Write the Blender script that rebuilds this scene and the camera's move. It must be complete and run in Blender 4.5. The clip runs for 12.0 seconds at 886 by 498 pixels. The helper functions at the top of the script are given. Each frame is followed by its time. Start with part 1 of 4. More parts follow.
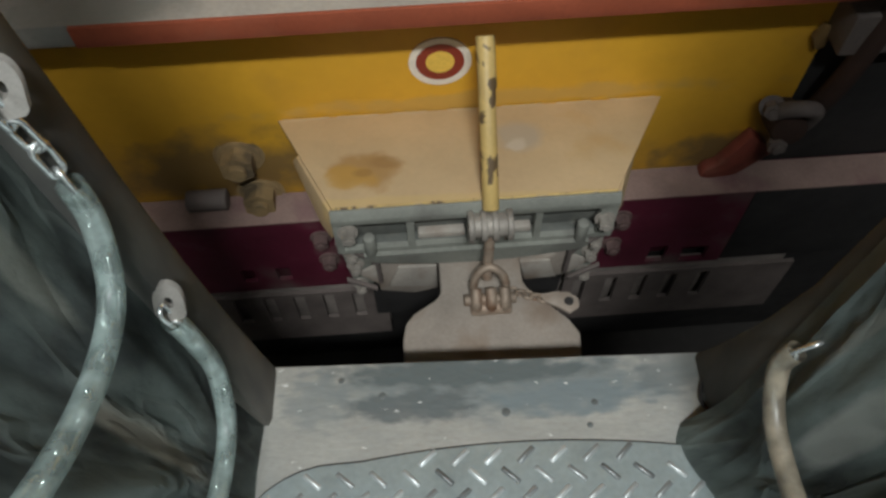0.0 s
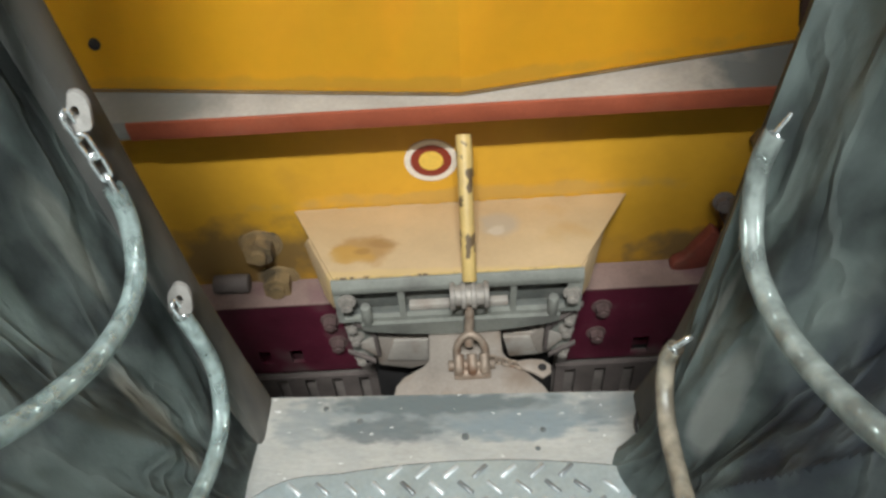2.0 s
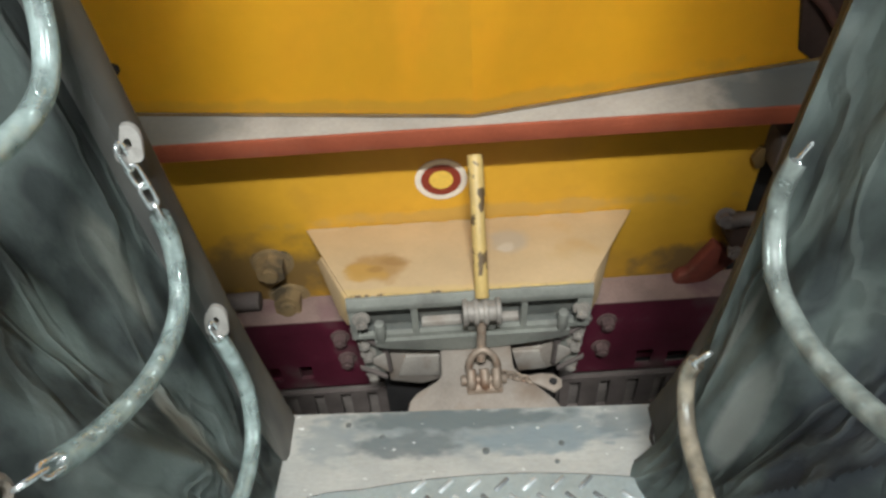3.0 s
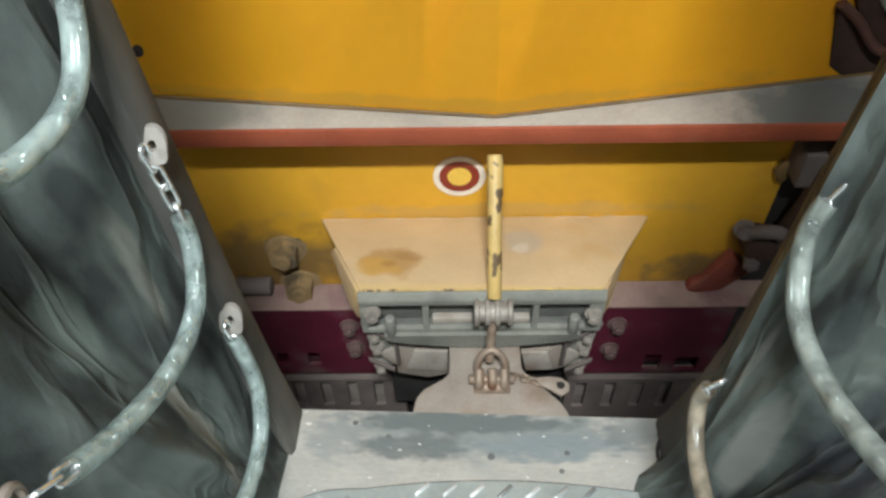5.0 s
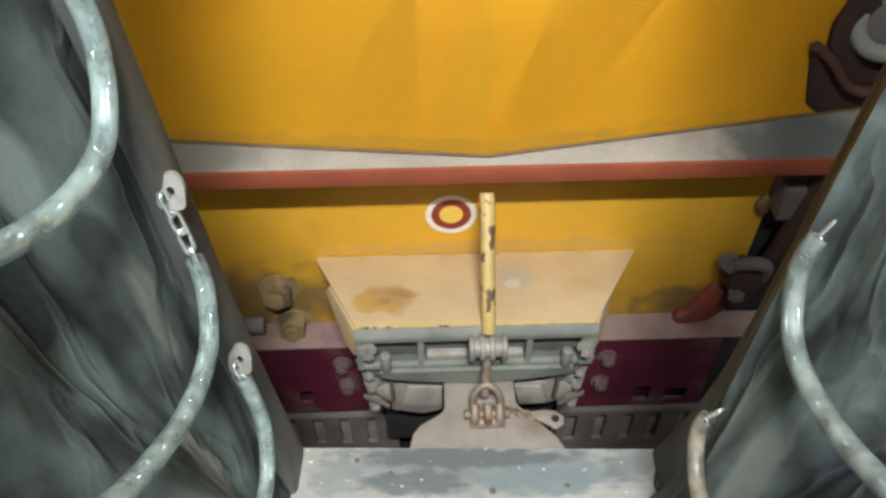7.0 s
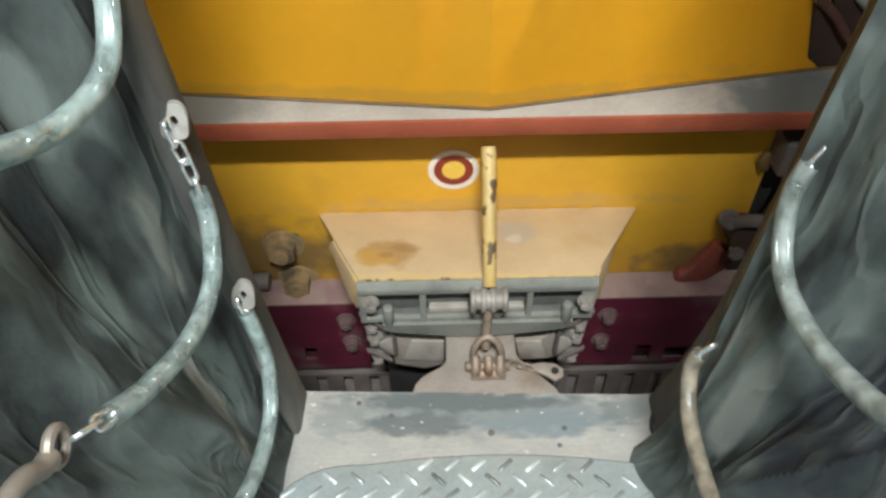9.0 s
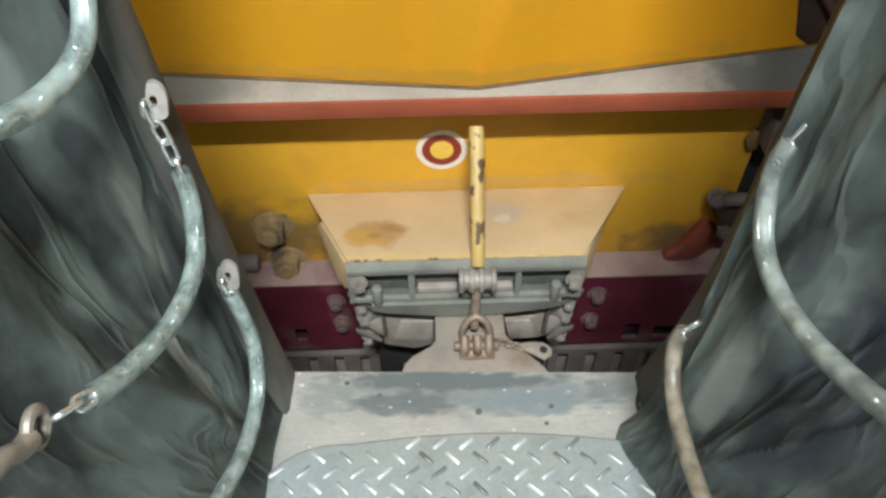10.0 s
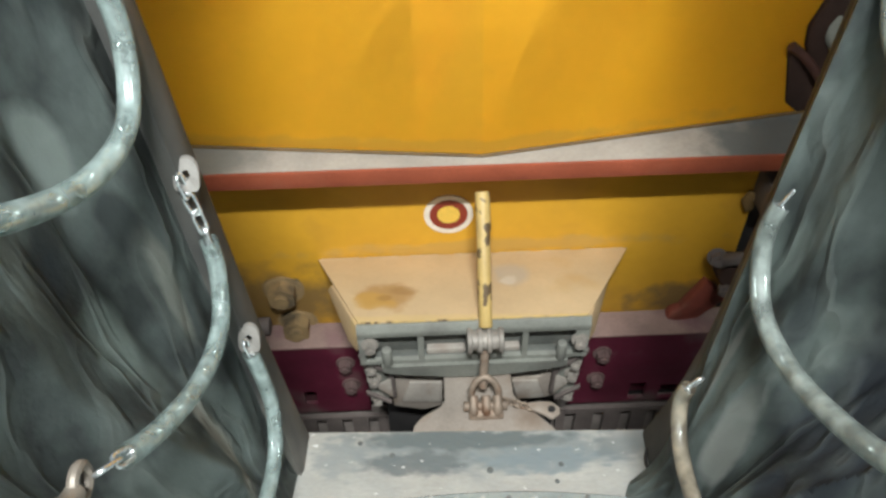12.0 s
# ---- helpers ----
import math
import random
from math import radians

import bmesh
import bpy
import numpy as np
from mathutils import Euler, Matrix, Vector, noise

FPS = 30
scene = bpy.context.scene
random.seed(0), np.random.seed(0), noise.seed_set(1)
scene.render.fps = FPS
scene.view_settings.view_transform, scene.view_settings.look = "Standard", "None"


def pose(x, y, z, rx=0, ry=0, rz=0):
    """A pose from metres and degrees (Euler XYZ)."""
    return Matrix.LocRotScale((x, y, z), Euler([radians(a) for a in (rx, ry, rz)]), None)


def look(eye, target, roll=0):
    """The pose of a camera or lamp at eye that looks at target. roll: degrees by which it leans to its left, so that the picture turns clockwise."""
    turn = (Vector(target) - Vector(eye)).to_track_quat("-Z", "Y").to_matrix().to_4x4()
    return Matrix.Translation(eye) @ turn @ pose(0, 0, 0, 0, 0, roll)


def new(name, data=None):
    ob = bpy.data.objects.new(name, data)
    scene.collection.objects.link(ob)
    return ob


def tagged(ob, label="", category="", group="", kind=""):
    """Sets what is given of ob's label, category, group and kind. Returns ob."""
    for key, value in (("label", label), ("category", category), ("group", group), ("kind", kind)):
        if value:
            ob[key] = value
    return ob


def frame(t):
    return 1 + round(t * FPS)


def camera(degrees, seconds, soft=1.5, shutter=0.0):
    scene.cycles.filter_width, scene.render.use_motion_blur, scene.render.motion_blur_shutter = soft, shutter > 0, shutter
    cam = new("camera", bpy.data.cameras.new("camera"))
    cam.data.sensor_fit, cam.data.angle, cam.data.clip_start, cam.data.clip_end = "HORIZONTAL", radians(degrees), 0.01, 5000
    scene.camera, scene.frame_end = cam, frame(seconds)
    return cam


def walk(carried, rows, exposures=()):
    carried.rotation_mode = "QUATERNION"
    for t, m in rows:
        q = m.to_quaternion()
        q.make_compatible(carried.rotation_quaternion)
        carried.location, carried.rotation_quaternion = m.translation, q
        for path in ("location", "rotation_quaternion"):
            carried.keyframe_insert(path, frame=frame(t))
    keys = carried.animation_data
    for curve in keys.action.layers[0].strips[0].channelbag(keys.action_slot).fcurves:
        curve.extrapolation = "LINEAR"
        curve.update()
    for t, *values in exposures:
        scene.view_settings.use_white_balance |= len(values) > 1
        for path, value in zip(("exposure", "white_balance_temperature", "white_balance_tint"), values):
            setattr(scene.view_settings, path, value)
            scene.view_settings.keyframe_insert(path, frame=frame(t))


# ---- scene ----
cam = camera(60.0, 12.0, soft=2.8)
PATH = [
    (0.0, -0.0338, -0.4657, 1.0819, 31.54, 1.28, -1.66),
    (0.5, -0.0369, -0.5071, 1.0312, 31.78, 1.66, -0.55),
    (1.0, -0.0475, -0.5580, 1.0493, 34.31, 2.44, -2.14),
    (1.5, 0.0032, -0.6319, 1.1214, 39.79, 3.04, -3.56),
    (2.0, 0.0800, -0.7220, 1.1664, 42.42, 3.17, 0.71),
    (2.5, 0.0560, -0.7346, 1.1881, 43.54, 3.41, -0.03),
    (4.5, 0.0025, -0.7539, 1.2306, 41.83, 0.77, -1.13),
    (5.0, 0.0174, -0.7041, 1.2290, 41.86, 1.34, 2.50),
    (5.5, -0.0239, -0.7121, 1.2418, 42.94, 0.76, 1.91),
    (6.0, -0.0028, -0.7560, 1.2737, 45.77, 1.55, 0.33),
    (6.5, 0.0265, -0.7462, 1.2528, 44.51, 0.66, 2.00),
    (7.0, -0.0161, -0.7236, 1.2562, 44.44, 0.81, 0.74),
    (7.5, -0.0316, -0.7416, 1.2641, 46.27, 0.49, 1.15),
    (9.5, 0.0045, -0.7770, 1.2262, 41.62, 1.12, 1.19),
    (10.0, 0.0080, -0.7768, 1.2306, 41.31, 0.88, 0.70),
    (10.5, 0.0024, -0.7981, 1.2584, 44.16, 1.31, 0.56),
    (11.0, -0.0320, -0.8269, 1.2805, 46.34, -1.07, -1.66),
    (11.5, 0.0160, -0.7973, 1.2722, 45.40, 1.59, -0.43),
    (12.0, -0.0051, -0.8126, 1.2698, 45.93, 1.44, 0.33),
]
walk(cam, [(t, pose(*row)) for t, *row in PATH], [(0.0, -0.8), (0.9, -0.75), (1.5, -0.08), (2.0, -0.03), (2.5, -0.08), (4.5, 0.0), (5.5, 0.06), (12.0, 0.10)])

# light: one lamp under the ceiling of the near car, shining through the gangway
world = bpy.data.worlds.new("world")
scene.world = world
world.use_nodes = True
world.node_tree.nodes["Background"].inputs[0].default_value = (1.0, 0.93, 0.82, 1)
world.node_tree.nodes["Background"].inputs[1].default_value = 0.006
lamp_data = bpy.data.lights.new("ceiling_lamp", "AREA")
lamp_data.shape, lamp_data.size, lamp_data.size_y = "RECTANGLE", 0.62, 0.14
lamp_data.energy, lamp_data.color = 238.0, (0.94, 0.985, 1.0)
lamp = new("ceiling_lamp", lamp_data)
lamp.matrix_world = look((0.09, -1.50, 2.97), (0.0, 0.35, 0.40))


# ---- materials ----
def links_of(m):
    return m.node_tree.nodes, m.node_tree.links


def surface(name, base, rough=0.6, metal=0.0, vary=0.25, scale=9.0, dirt=None, dirt_at=0.55, dirt_soft=0.18, dirt_scale=5.0,
            bump=0.15, bump_scale=90.0, stretch=(1, 1, 1), fleck=None, fleck_at=0.7, fleck_scale=40.0, per_object=0.0, stains_and_shade=(), grain=0.6, patch_scale=14.0, bump_depth=0.004, creases=None, crisp=0.55):
    """A painted, dusty or worn surface: base colour, soft variation, blotches of dirt, placed patches of stain and
    painted shade, flecks, fine relief.
    """
    m = bpy.data.materials.new(name)
    m.use_nodes = True
    n, l = links_of(m)
    b = n["Principled BSDF"]
    b.inputs["Metallic"].default_value = metal
    mp = n.new("ShaderNodeMapping")
    mp.inputs["Scale"].default_value = stretch
    geo = n.new("ShaderNodeNewGeometry")
    l.new(geo.outputs["Position"], mp.inputs["Vector"])

    def tex(s, detail=5.0):
        t = n.new("ShaderNodeTexNoise")
        t.inputs["Scale"].default_value, t.inputs["Detail"].default_value = s, detail
        l.new(mp.outputs["Vector"], t.inputs["Vector"])
        return t.outputs["Fac"]

    def ramp(fac, a, c, ca=(0, 0, 0, 1), cc=(1, 1, 1, 1)):
        r = n.new("ShaderNodeValToRGB")
        r.color_ramp.elements[0].position, r.color_ramp.elements[1].position = a, c
        r.color_ramp.elements[0].color, r.color_ramp.elements[1].color = ca, cc
        l.new(fac, r.inputs["Fac"])
        return r.outputs["Color"]

    def mix(fac, a, c, blend="MIX"):
        x = n.new("ShaderNodeMix")
        x.data_type, x.blend_type = "RGBA", blend
        if isinstance(fac, bpy.types.NodeSocket):
            l.new(fac, x.inputs["Factor"])
        else:
            x.inputs["Factor"].default_value = fac
        for sock, v in ((x.inputs[6], a), (x.inputs[7], c)):
            if isinstance(v, bpy.types.NodeSocket):
                l.new(v, sock)
            else:
                sock.default_value = (*v, 1)
        return x.outputs[2]

    lo = tuple(c * (1 - vary) for c in base)
    hi = tuple(min(1, c * (1 + vary)) for c in base)
    col = mix(ramp(tex(scale), 0.3, 0.7), lo, hi)
    fine = mix(ramp(tex(scale * 14, 3.0), 0.25, 0.75), (0.82,) * 3, (1.12,) * 3)
    col = mix(grain, col, mix(1.0, col, fine, "MULTIPLY"))
    if dirt:
        col = mix(ramp(tex(dirt_scale, 8.0), dirt_at, dirt_at + dirt_soft), col, dirt)
    for centre, radii, colour, amount, ragged in stains_and_shade:
        sub = n.new("ShaderNodeVectorMath")
        sub.operation = "SUBTRACT"
        l.new(geo.outputs["Position"], sub.inputs[0])
        sub.inputs[1].default_value = centre
        div = n.new("ShaderNodeVectorMath")
        div.operation = "DIVIDE"
        l.new(sub.outputs["Vector"], div.inputs[0])
        div.inputs[1].default_value = radii
        length = n.new("ShaderNodeVectorMath")
        length.operation = "LENGTH"
        l.new(div.outputs["Vector"], length.inputs[0])
        add = n.new("ShaderNodeMath")
        add.operation = "MULTIPLY_ADD"
        l.new(tex(patch_scale, 8.0), add.inputs[0])
        add.inputs[1].default_value = ragged
        l.new(length.outputs["Value"], add.inputs[2])
        fade = n.new("ShaderNodeMapRange")
        fade.inputs["From Min"].default_value, fade.inputs["From Max"].default_value = crisp + ragged * 0.5, 1.0 + ragged * 0.5
        fade.inputs["To Min"].default_value, fade.inputs["To Max"].default_value = amount, 0.0
        l.new(add.outputs[0], fade.inputs["Value"])
        col = mix(fade.outputs["Result"], col, colour)
    if fleck:
        col = mix(ramp(tex(fleck_scale, 4.0), fleck_at, fleck_at + 0.04), col, fleck)
    if per_object:
        info = n.new("ShaderNodeObjectInfo")
        col = mix(ramp(info.outputs["Random"], 0, 1), mix(1.0, col, (1 - per_object,) * 3, "MULTIPLY"), col)
    l.new(col, b.inputs["Base Color"])
    r = n.new("ShaderNodeMapRange")
    r.inputs["To Min"].default_value, r.inputs["To Max"].default_value = max(0.05, rough - 0.12), min(1, rough + 0.14)
    l.new(tex(scale * 3), r.inputs["Value"])
    l.new(r.outputs["Result"], b.inputs["Roughness"])
    bp = n.new("ShaderNodeBump")
    bp.inputs["Strength"].default_value, bp.inputs["Distance"].default_value = bump, bump_depth
    l.new(tex(bump_scale, 4.0), bp.inputs["Height"])
    l.new(bp.outputs["Normal"], b.inputs["Normal"])
    if creases:
        # thin wrinkles, upright and long, with dust worn pale along them
        scale2, long2, colour2, amount2 = creases
        mp2 = n.new("ShaderNodeMapping")
        mp2.inputs["Scale"].default_value = long2
        l.new(geo.outputs["Position"], mp2.inputs["Vector"])
        t2 = n.new("ShaderNodeTexNoise")
        t2.inputs["Scale"].default_value, t2.inputs["Detail"].default_value, t2.inputs["Distortion"].default_value = scale2, 2.5, 0.35
        l.new(mp2.outputs["Vector"], t2.inputs["Vector"])
        line = n.new("ShaderNodeValToRGB")
        line.color_ramp.elements[0].position, line.color_ramp.elements[1].position = 0.455, 0.56
        line.color_ramp.elements[0].color = line.color_ramp.elements[1].color = (0, 0, 0, 1)
        line.color_ramp.elements.new(0.505).color = (1, 1, 1, 1)
        l.new(t2.outputs["Fac"], line.inputs["Fac"])
        part_of = n.new("ShaderNodeMath")
        part_of.operation = "MULTIPLY"
        l.new(line.outputs["Color"], part_of.inputs[0])
        part_of.inputs[1].default_value = amount2
        l.new(mix(part_of.outputs[0], col, colour2), b.inputs["Base Color"])
        bp2 = n.new("ShaderNodeBump")
        bp2.inputs["Strength"].default_value, bp2.inputs["Distance"].default_value = 0.5, 0.006
        l.new(line.outputs["Color"], bp2.inputs["Height"])
        l.new(bp.outputs["Normal"], bp2.inputs["Normal"])
        l.new(bp2.outputs["Normal"], b.inputs["Normal"])
    return m


YELLOW = surface("yellow_paint", (0.88, 0.44, 0.017), 0.52, vary=0.05, scale=2.2, dirt=(0.62, 0.30, 0.022), dirt_at=0.62, dirt_soft=0.3, dirt_scale=4, bump=0.03, bump_scale=40, grain=0.15, stains_and_shade=[((-0.56, 0.66, -0.34), (0.28, 0.1, 0.17), (0.21, 0.14, 0.06), 0.8, 1.0), ((0.66, 0.66, -0.40), (0.22, 0.1, 0.09), (0.18, 0.13, 0.07), 0.8, 1.2), ((-0.1, 0.62, 0.24), (0.9, 0.2, 0.02), (0.52, 0.31, 0.06), 0.35, 2.4), ((0.1, 0.66, -0.16), (0.6, 0.1, 0.03), (0.5, 0.33, 0.1), 0.6, 1.2)], fleck=(0.2, 0.12, 0.04), fleck_at=0.79, fleck_scale=22)
YELLOW_DUSTY = surface("dusty_yellow_paint", (0.30, 0.20, 0.09), 0.8, vary=0.25, scale=14.0, dirt=(0.11, 0.08, 0.045), dirt_at=0.5, dirt_scale=14, bump=0.25)
# same yellow darkened to dim the lower wall; foot patches paint grime and shade
YELLOW_DIMMED = surface("dimmed_yellow_paint", (0.66, 0.345, 0.026), 0.5, vary=0.08, scale=2.6, dirt=(0.46, 0.24, 0.035), dirt_at=0.56, dirt_soft=0.3, dirt_scale=5, bump=0.03, bump_scale=40, grain=0.2, stains_and_shade=[((-0.56, 0.66, -0.34), (0.28, 0.1, 0.17), (0.18, 0.115, 0.05), 0.8, 1.2), ((0.66, 0.66, -0.40), (0.22, 0.1, 0.09), (0.15, 0.11, 0.06), 0.8, 1.6), ((0.1, 0.66, -0.15), (0.6, 0.1, 0.03), (0.44, 0.29, 0.1), 0.5, 2.0)], fleck=(0.2, 0.12, 0.04), fleck_at=0.79, fleck_scale=22)
CREAM = surface("faded_yellow_plate", (0.53, 0.375, 0.205), 0.62, vary=0.1, scale=6.0, dirt=(0.50, 0.31, 0.12), dirt_at=0.6, dirt_scale=5, grain=0.2, stains_and_shade=[((-0.185, 0.475, -0.12), (0.080, 0.070, 0.1), (0.36, 0.19, 0.05), 0.7, 1.8), ((-0.215, 0.445, -0.12), (0.060, 0.045, 0.1), (0.48, 0.27, 0.055), 0.7, 2.2), ((-0.150, 0.492, -0.12), (0.045, 0.025, 0.1), (0.28, 0.15, 0.05), 0.5, 1.6), ((-0.19, 0.46, -0.12), (0.022, 0.016, 0.1), (0.27, 0.14, 0.05), 0.5, 1.6), ((0.13, 0.56, -0.14), (0.06, 0.06, 0.1), (0.40, 0.34, 0.26), 0.7, 1.0), ((0.12, 0.53, -0.14), (0.022, 0.02, 0.1), (0.62, 0.54, 0.42), 0.5, 3.0), ((0.0, 0.375, -0.11), (0.6, 0.018, 0.1), (0.60, 0.43, 0.16), 0.4, 1.6)], fleck=(0.14, 0.09, 0.05), fleck_at=0.76, fleck_scale=24)
PIPE = surface("chipped_yellow_paint", (0.60, 0.42, 0.15), 0.5, vary=0.12, fleck=(0.13, 0.085, 0.042), fleck_at=0.58, fleck_scale=26, stretch=(1, 0.6, 0.8), dirt=(0.45, 0.31, 0.12), dirt_at=0.5, dirt_scale=16)
RED = surface("red_oxide_edge", (0.31, 0.070, 0.030), 0.7, vary=0.15, dirt=(0.33, 0.10, 0.05), dirt_at=0.58, fleck=(0.6, 0.5, 0.4), fleck_at=0.765, fleck_scale=60)
LEDGE = surface("dusty_grey_ledge", (0.36, 0.32, 0.27), 0.85, vary=0.15, scale=8, dirt=(0.26, 0.24, 0.21), dirt_at=0.58, dirt_scale=5, stains_and_shade=[((0.74, 0.6, 0.22), (0.22, 0.2, 0.1), (0.10, 0.11, 0.105), 0.9, 1.0), ((-0.62, 0.6, 0.22), (0.2, 0.2, 0.1), (0.17, 0.17, 0.15), 0.7, 1.0)])
DULL_RED = surface("dull_red_paint", (0.20, 0.045, 0.028), 0.6, vary=0.3, scale=14, dirt=(0.20, 0.10, 0.065), dirt_at=0.55, dirt_scale=12)
MAROON = surface("maroon_paint", (0.10, 0.012, 0.028), 0.5, vary=0.25, scale=7, dirt=(0.13, 0.085, 0.08), dirt_at=0.56, dirt_scale=7)
PINK_DUST = surface("dust_on_maroon", (0.27, 0.18, 0.15), 0.9, vary=0.2, scale=9, dirt=(0.17, 0.08, 0.085), dirt_at=0.55, dirt_scale=7)
IRON = surface("dusty_grey_iron", (0.245, 0.25, 0.215), 0.7, metal=0.1, vary=0.2, scale=10, dirt=(0.17, 0.165, 0.145), dirt_at=0.55, dirt_scale=9)
PALE_IRON = surface("pale_dusty_iron", (0.40, 0.36, 0.31), 0.75, metal=0.1, vary=0.2, scale=12, dirt=(0.27, 0.21, 0.16), dirt_at=0.5, dirt_scale=10)
BOLT_IRON = surface("bolt_iron", (0.33, 0.30, 0.26), 0.6, metal=0.3, vary=0.25, scale=30)
RUST = surface("rusty_iron", (0.34, 0.265, 0.20), 0.6, metal=0.35, vary=0.3, scale=25, dirt=(0.22, 0.12, 0.07), dirt_at=0.5, dirt_scale=22)
# black serves grime and rubber, and paints shade in gaps and openings
DARK = surface("black_grime_and_shade", (0.02, 0.018, 0.017), 0.8, vary=0.3)
SLOT_IRON = surface("brown_grey_iron", (0.145, 0.118, 0.105), 0.75, vary=0.25, scale=9)
BEAM_BOLT = surface("maroon_stained_bolt", (0.175, 0.115, 0.105), 0.6, metal=0.2, vary=0.3, scale=30)
# frame iron darkened to put the recess shade into the colour
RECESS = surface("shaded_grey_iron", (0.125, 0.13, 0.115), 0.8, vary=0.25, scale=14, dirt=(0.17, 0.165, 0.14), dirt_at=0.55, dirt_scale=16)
BACKING = surface("dusty_backing_iron", (0.25, 0.215, 0.19), 0.8, vary=0.25, scale=12)
WHITE = surface("white_paint", (0.82, 0.74, 0.62), 0.5, vary=0.06)
SIGN_RED = surface("sign_red", (0.27, 0.035, 0.018), 0.5, vary=0.1)
SIGN_YELLOW = surface("sign_yellow", (0.85, 0.55, 0.09), 0.5, vary=0.06)
DECK = surface("worn_grey_deck", (0.36, 0.36, 0.33), 0.62, metal=0.2, vary=0.16, scale=5, bump=0.2)
TREAD = surface("galvanised_tread", (0.37, 0.43, 0.43), 0.45, metal=0.35, vary=0.15, scale=8, dirt=(0.25, 0.29, 0.29), dirt_at=0.52, dirt_scale=8, stains_and_shade=[((0.22, -0.27, 0), (0.035, 0.03, 0.1), (0.12, 0.15, 0.17), 0.7, 0.8)])
LUG = surface("polished_lug", (0.66, 0.70, 0.69), 0.40, metal=0.45, vary=0.2, scale=12, per_object=0.78)
# canvas dust, plus pale and dark patches that paint light and shade on folds
RUBBER = surface("black_rubberised_canvas", (0.058, 0.069, 0.066), 0.52, vary=0.4, scale=4.5, creases=(5.0, (1.0, 2.6, 0.6), (0.33, 0.36, 0.32), 0.20), dirt=(0.188, 0.228, 0.212), dirt_at=0.39, dirt_soft=0.28, dirt_scale=8.0, stretch=(1.2, 1.7, 0.85), bump=0.5, bump_scale=18.0, bump_depth=0.009, grain=0.9, patch_scale=11.0, crisp=0.62,
                 # first two patches lighten the west foot and dim its top against the lamp
                 stains_and_shade=[((-0.38, -0.300, 0.300), (0.2, 0.150, 0.200), (0.205, 0.245, 0.225), 0.55, 1.6), ((-0.43, -0.220, 1.000), (0.2, 0.150, 0.120), (0.040, 0.050, 0.050), 0.7, 1.2), ((-0.42, -0.190, 0.800), (0.2, 0.024, 0.080), (0.31, 0.365, 0.335), 0.8, 1.0), ((-0.42, -0.250, 0.585), (0.2, 0.040, 0.075), (0.27, 0.33, 0.30), 0.75, 1.3), ((-0.39, -0.154, 0.560), (0.2, 0.013, 0.120), (0.31, 0.325, 0.28), 0.75, 0.8), ((-0.36, -0.205, 0.255), (0.2, 0.022, 0.150), (0.46, 0.44, 0.37), 0.85, 1.2),
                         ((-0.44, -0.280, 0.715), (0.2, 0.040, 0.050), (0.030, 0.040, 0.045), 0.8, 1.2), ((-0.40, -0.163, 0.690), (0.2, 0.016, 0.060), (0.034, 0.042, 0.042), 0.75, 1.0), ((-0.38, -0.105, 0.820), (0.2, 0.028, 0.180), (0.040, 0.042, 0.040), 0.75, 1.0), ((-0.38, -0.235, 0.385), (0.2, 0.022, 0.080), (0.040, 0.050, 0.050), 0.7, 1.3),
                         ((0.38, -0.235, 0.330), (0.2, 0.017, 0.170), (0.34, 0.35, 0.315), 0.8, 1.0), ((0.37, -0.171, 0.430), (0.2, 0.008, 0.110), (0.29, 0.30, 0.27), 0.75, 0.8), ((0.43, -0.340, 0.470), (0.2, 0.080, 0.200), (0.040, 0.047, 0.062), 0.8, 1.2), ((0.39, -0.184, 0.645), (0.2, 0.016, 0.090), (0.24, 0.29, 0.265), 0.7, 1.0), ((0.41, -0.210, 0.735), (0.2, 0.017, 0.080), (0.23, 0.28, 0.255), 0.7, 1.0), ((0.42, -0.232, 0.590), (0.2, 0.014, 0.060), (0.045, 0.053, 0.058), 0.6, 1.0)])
POST = surface("grimy_post_rubber", (0.038, 0.039, 0.037), 0.74, vary=0.4, scale=8, dirt=(0.125, 0.122, 0.106), dirt_at=0.50, dirt_scale=6, stretch=(1, 1, 0.4), stains_and_shade=[((-0.35, -0.08, 0.06), (0.1, 0.12, 0.17), (0.23, 0.215, 0.185), 0.5, 1.4)], bump=0.3, bump_scale=30)
TAB = surface("pale_steel_tab", (0.21, 0.20, 0.18), 0.6, metal=0.2, vary=0.2, scale=30)
ZINC = surface("zinc_chain", (0.80, 0.84, 0.83), 0.22, metal=0.85, vary=0.1, scale=40)
TUNNEL = surface("sooty_concrete", (0.06, 0.055, 0.05), 0.9, vary=0.3, scale=2)
CARWALL = surface("grey_car_lining", (0.35, 0.36, 0.35), 0.6, vary=0.1, scale=2)


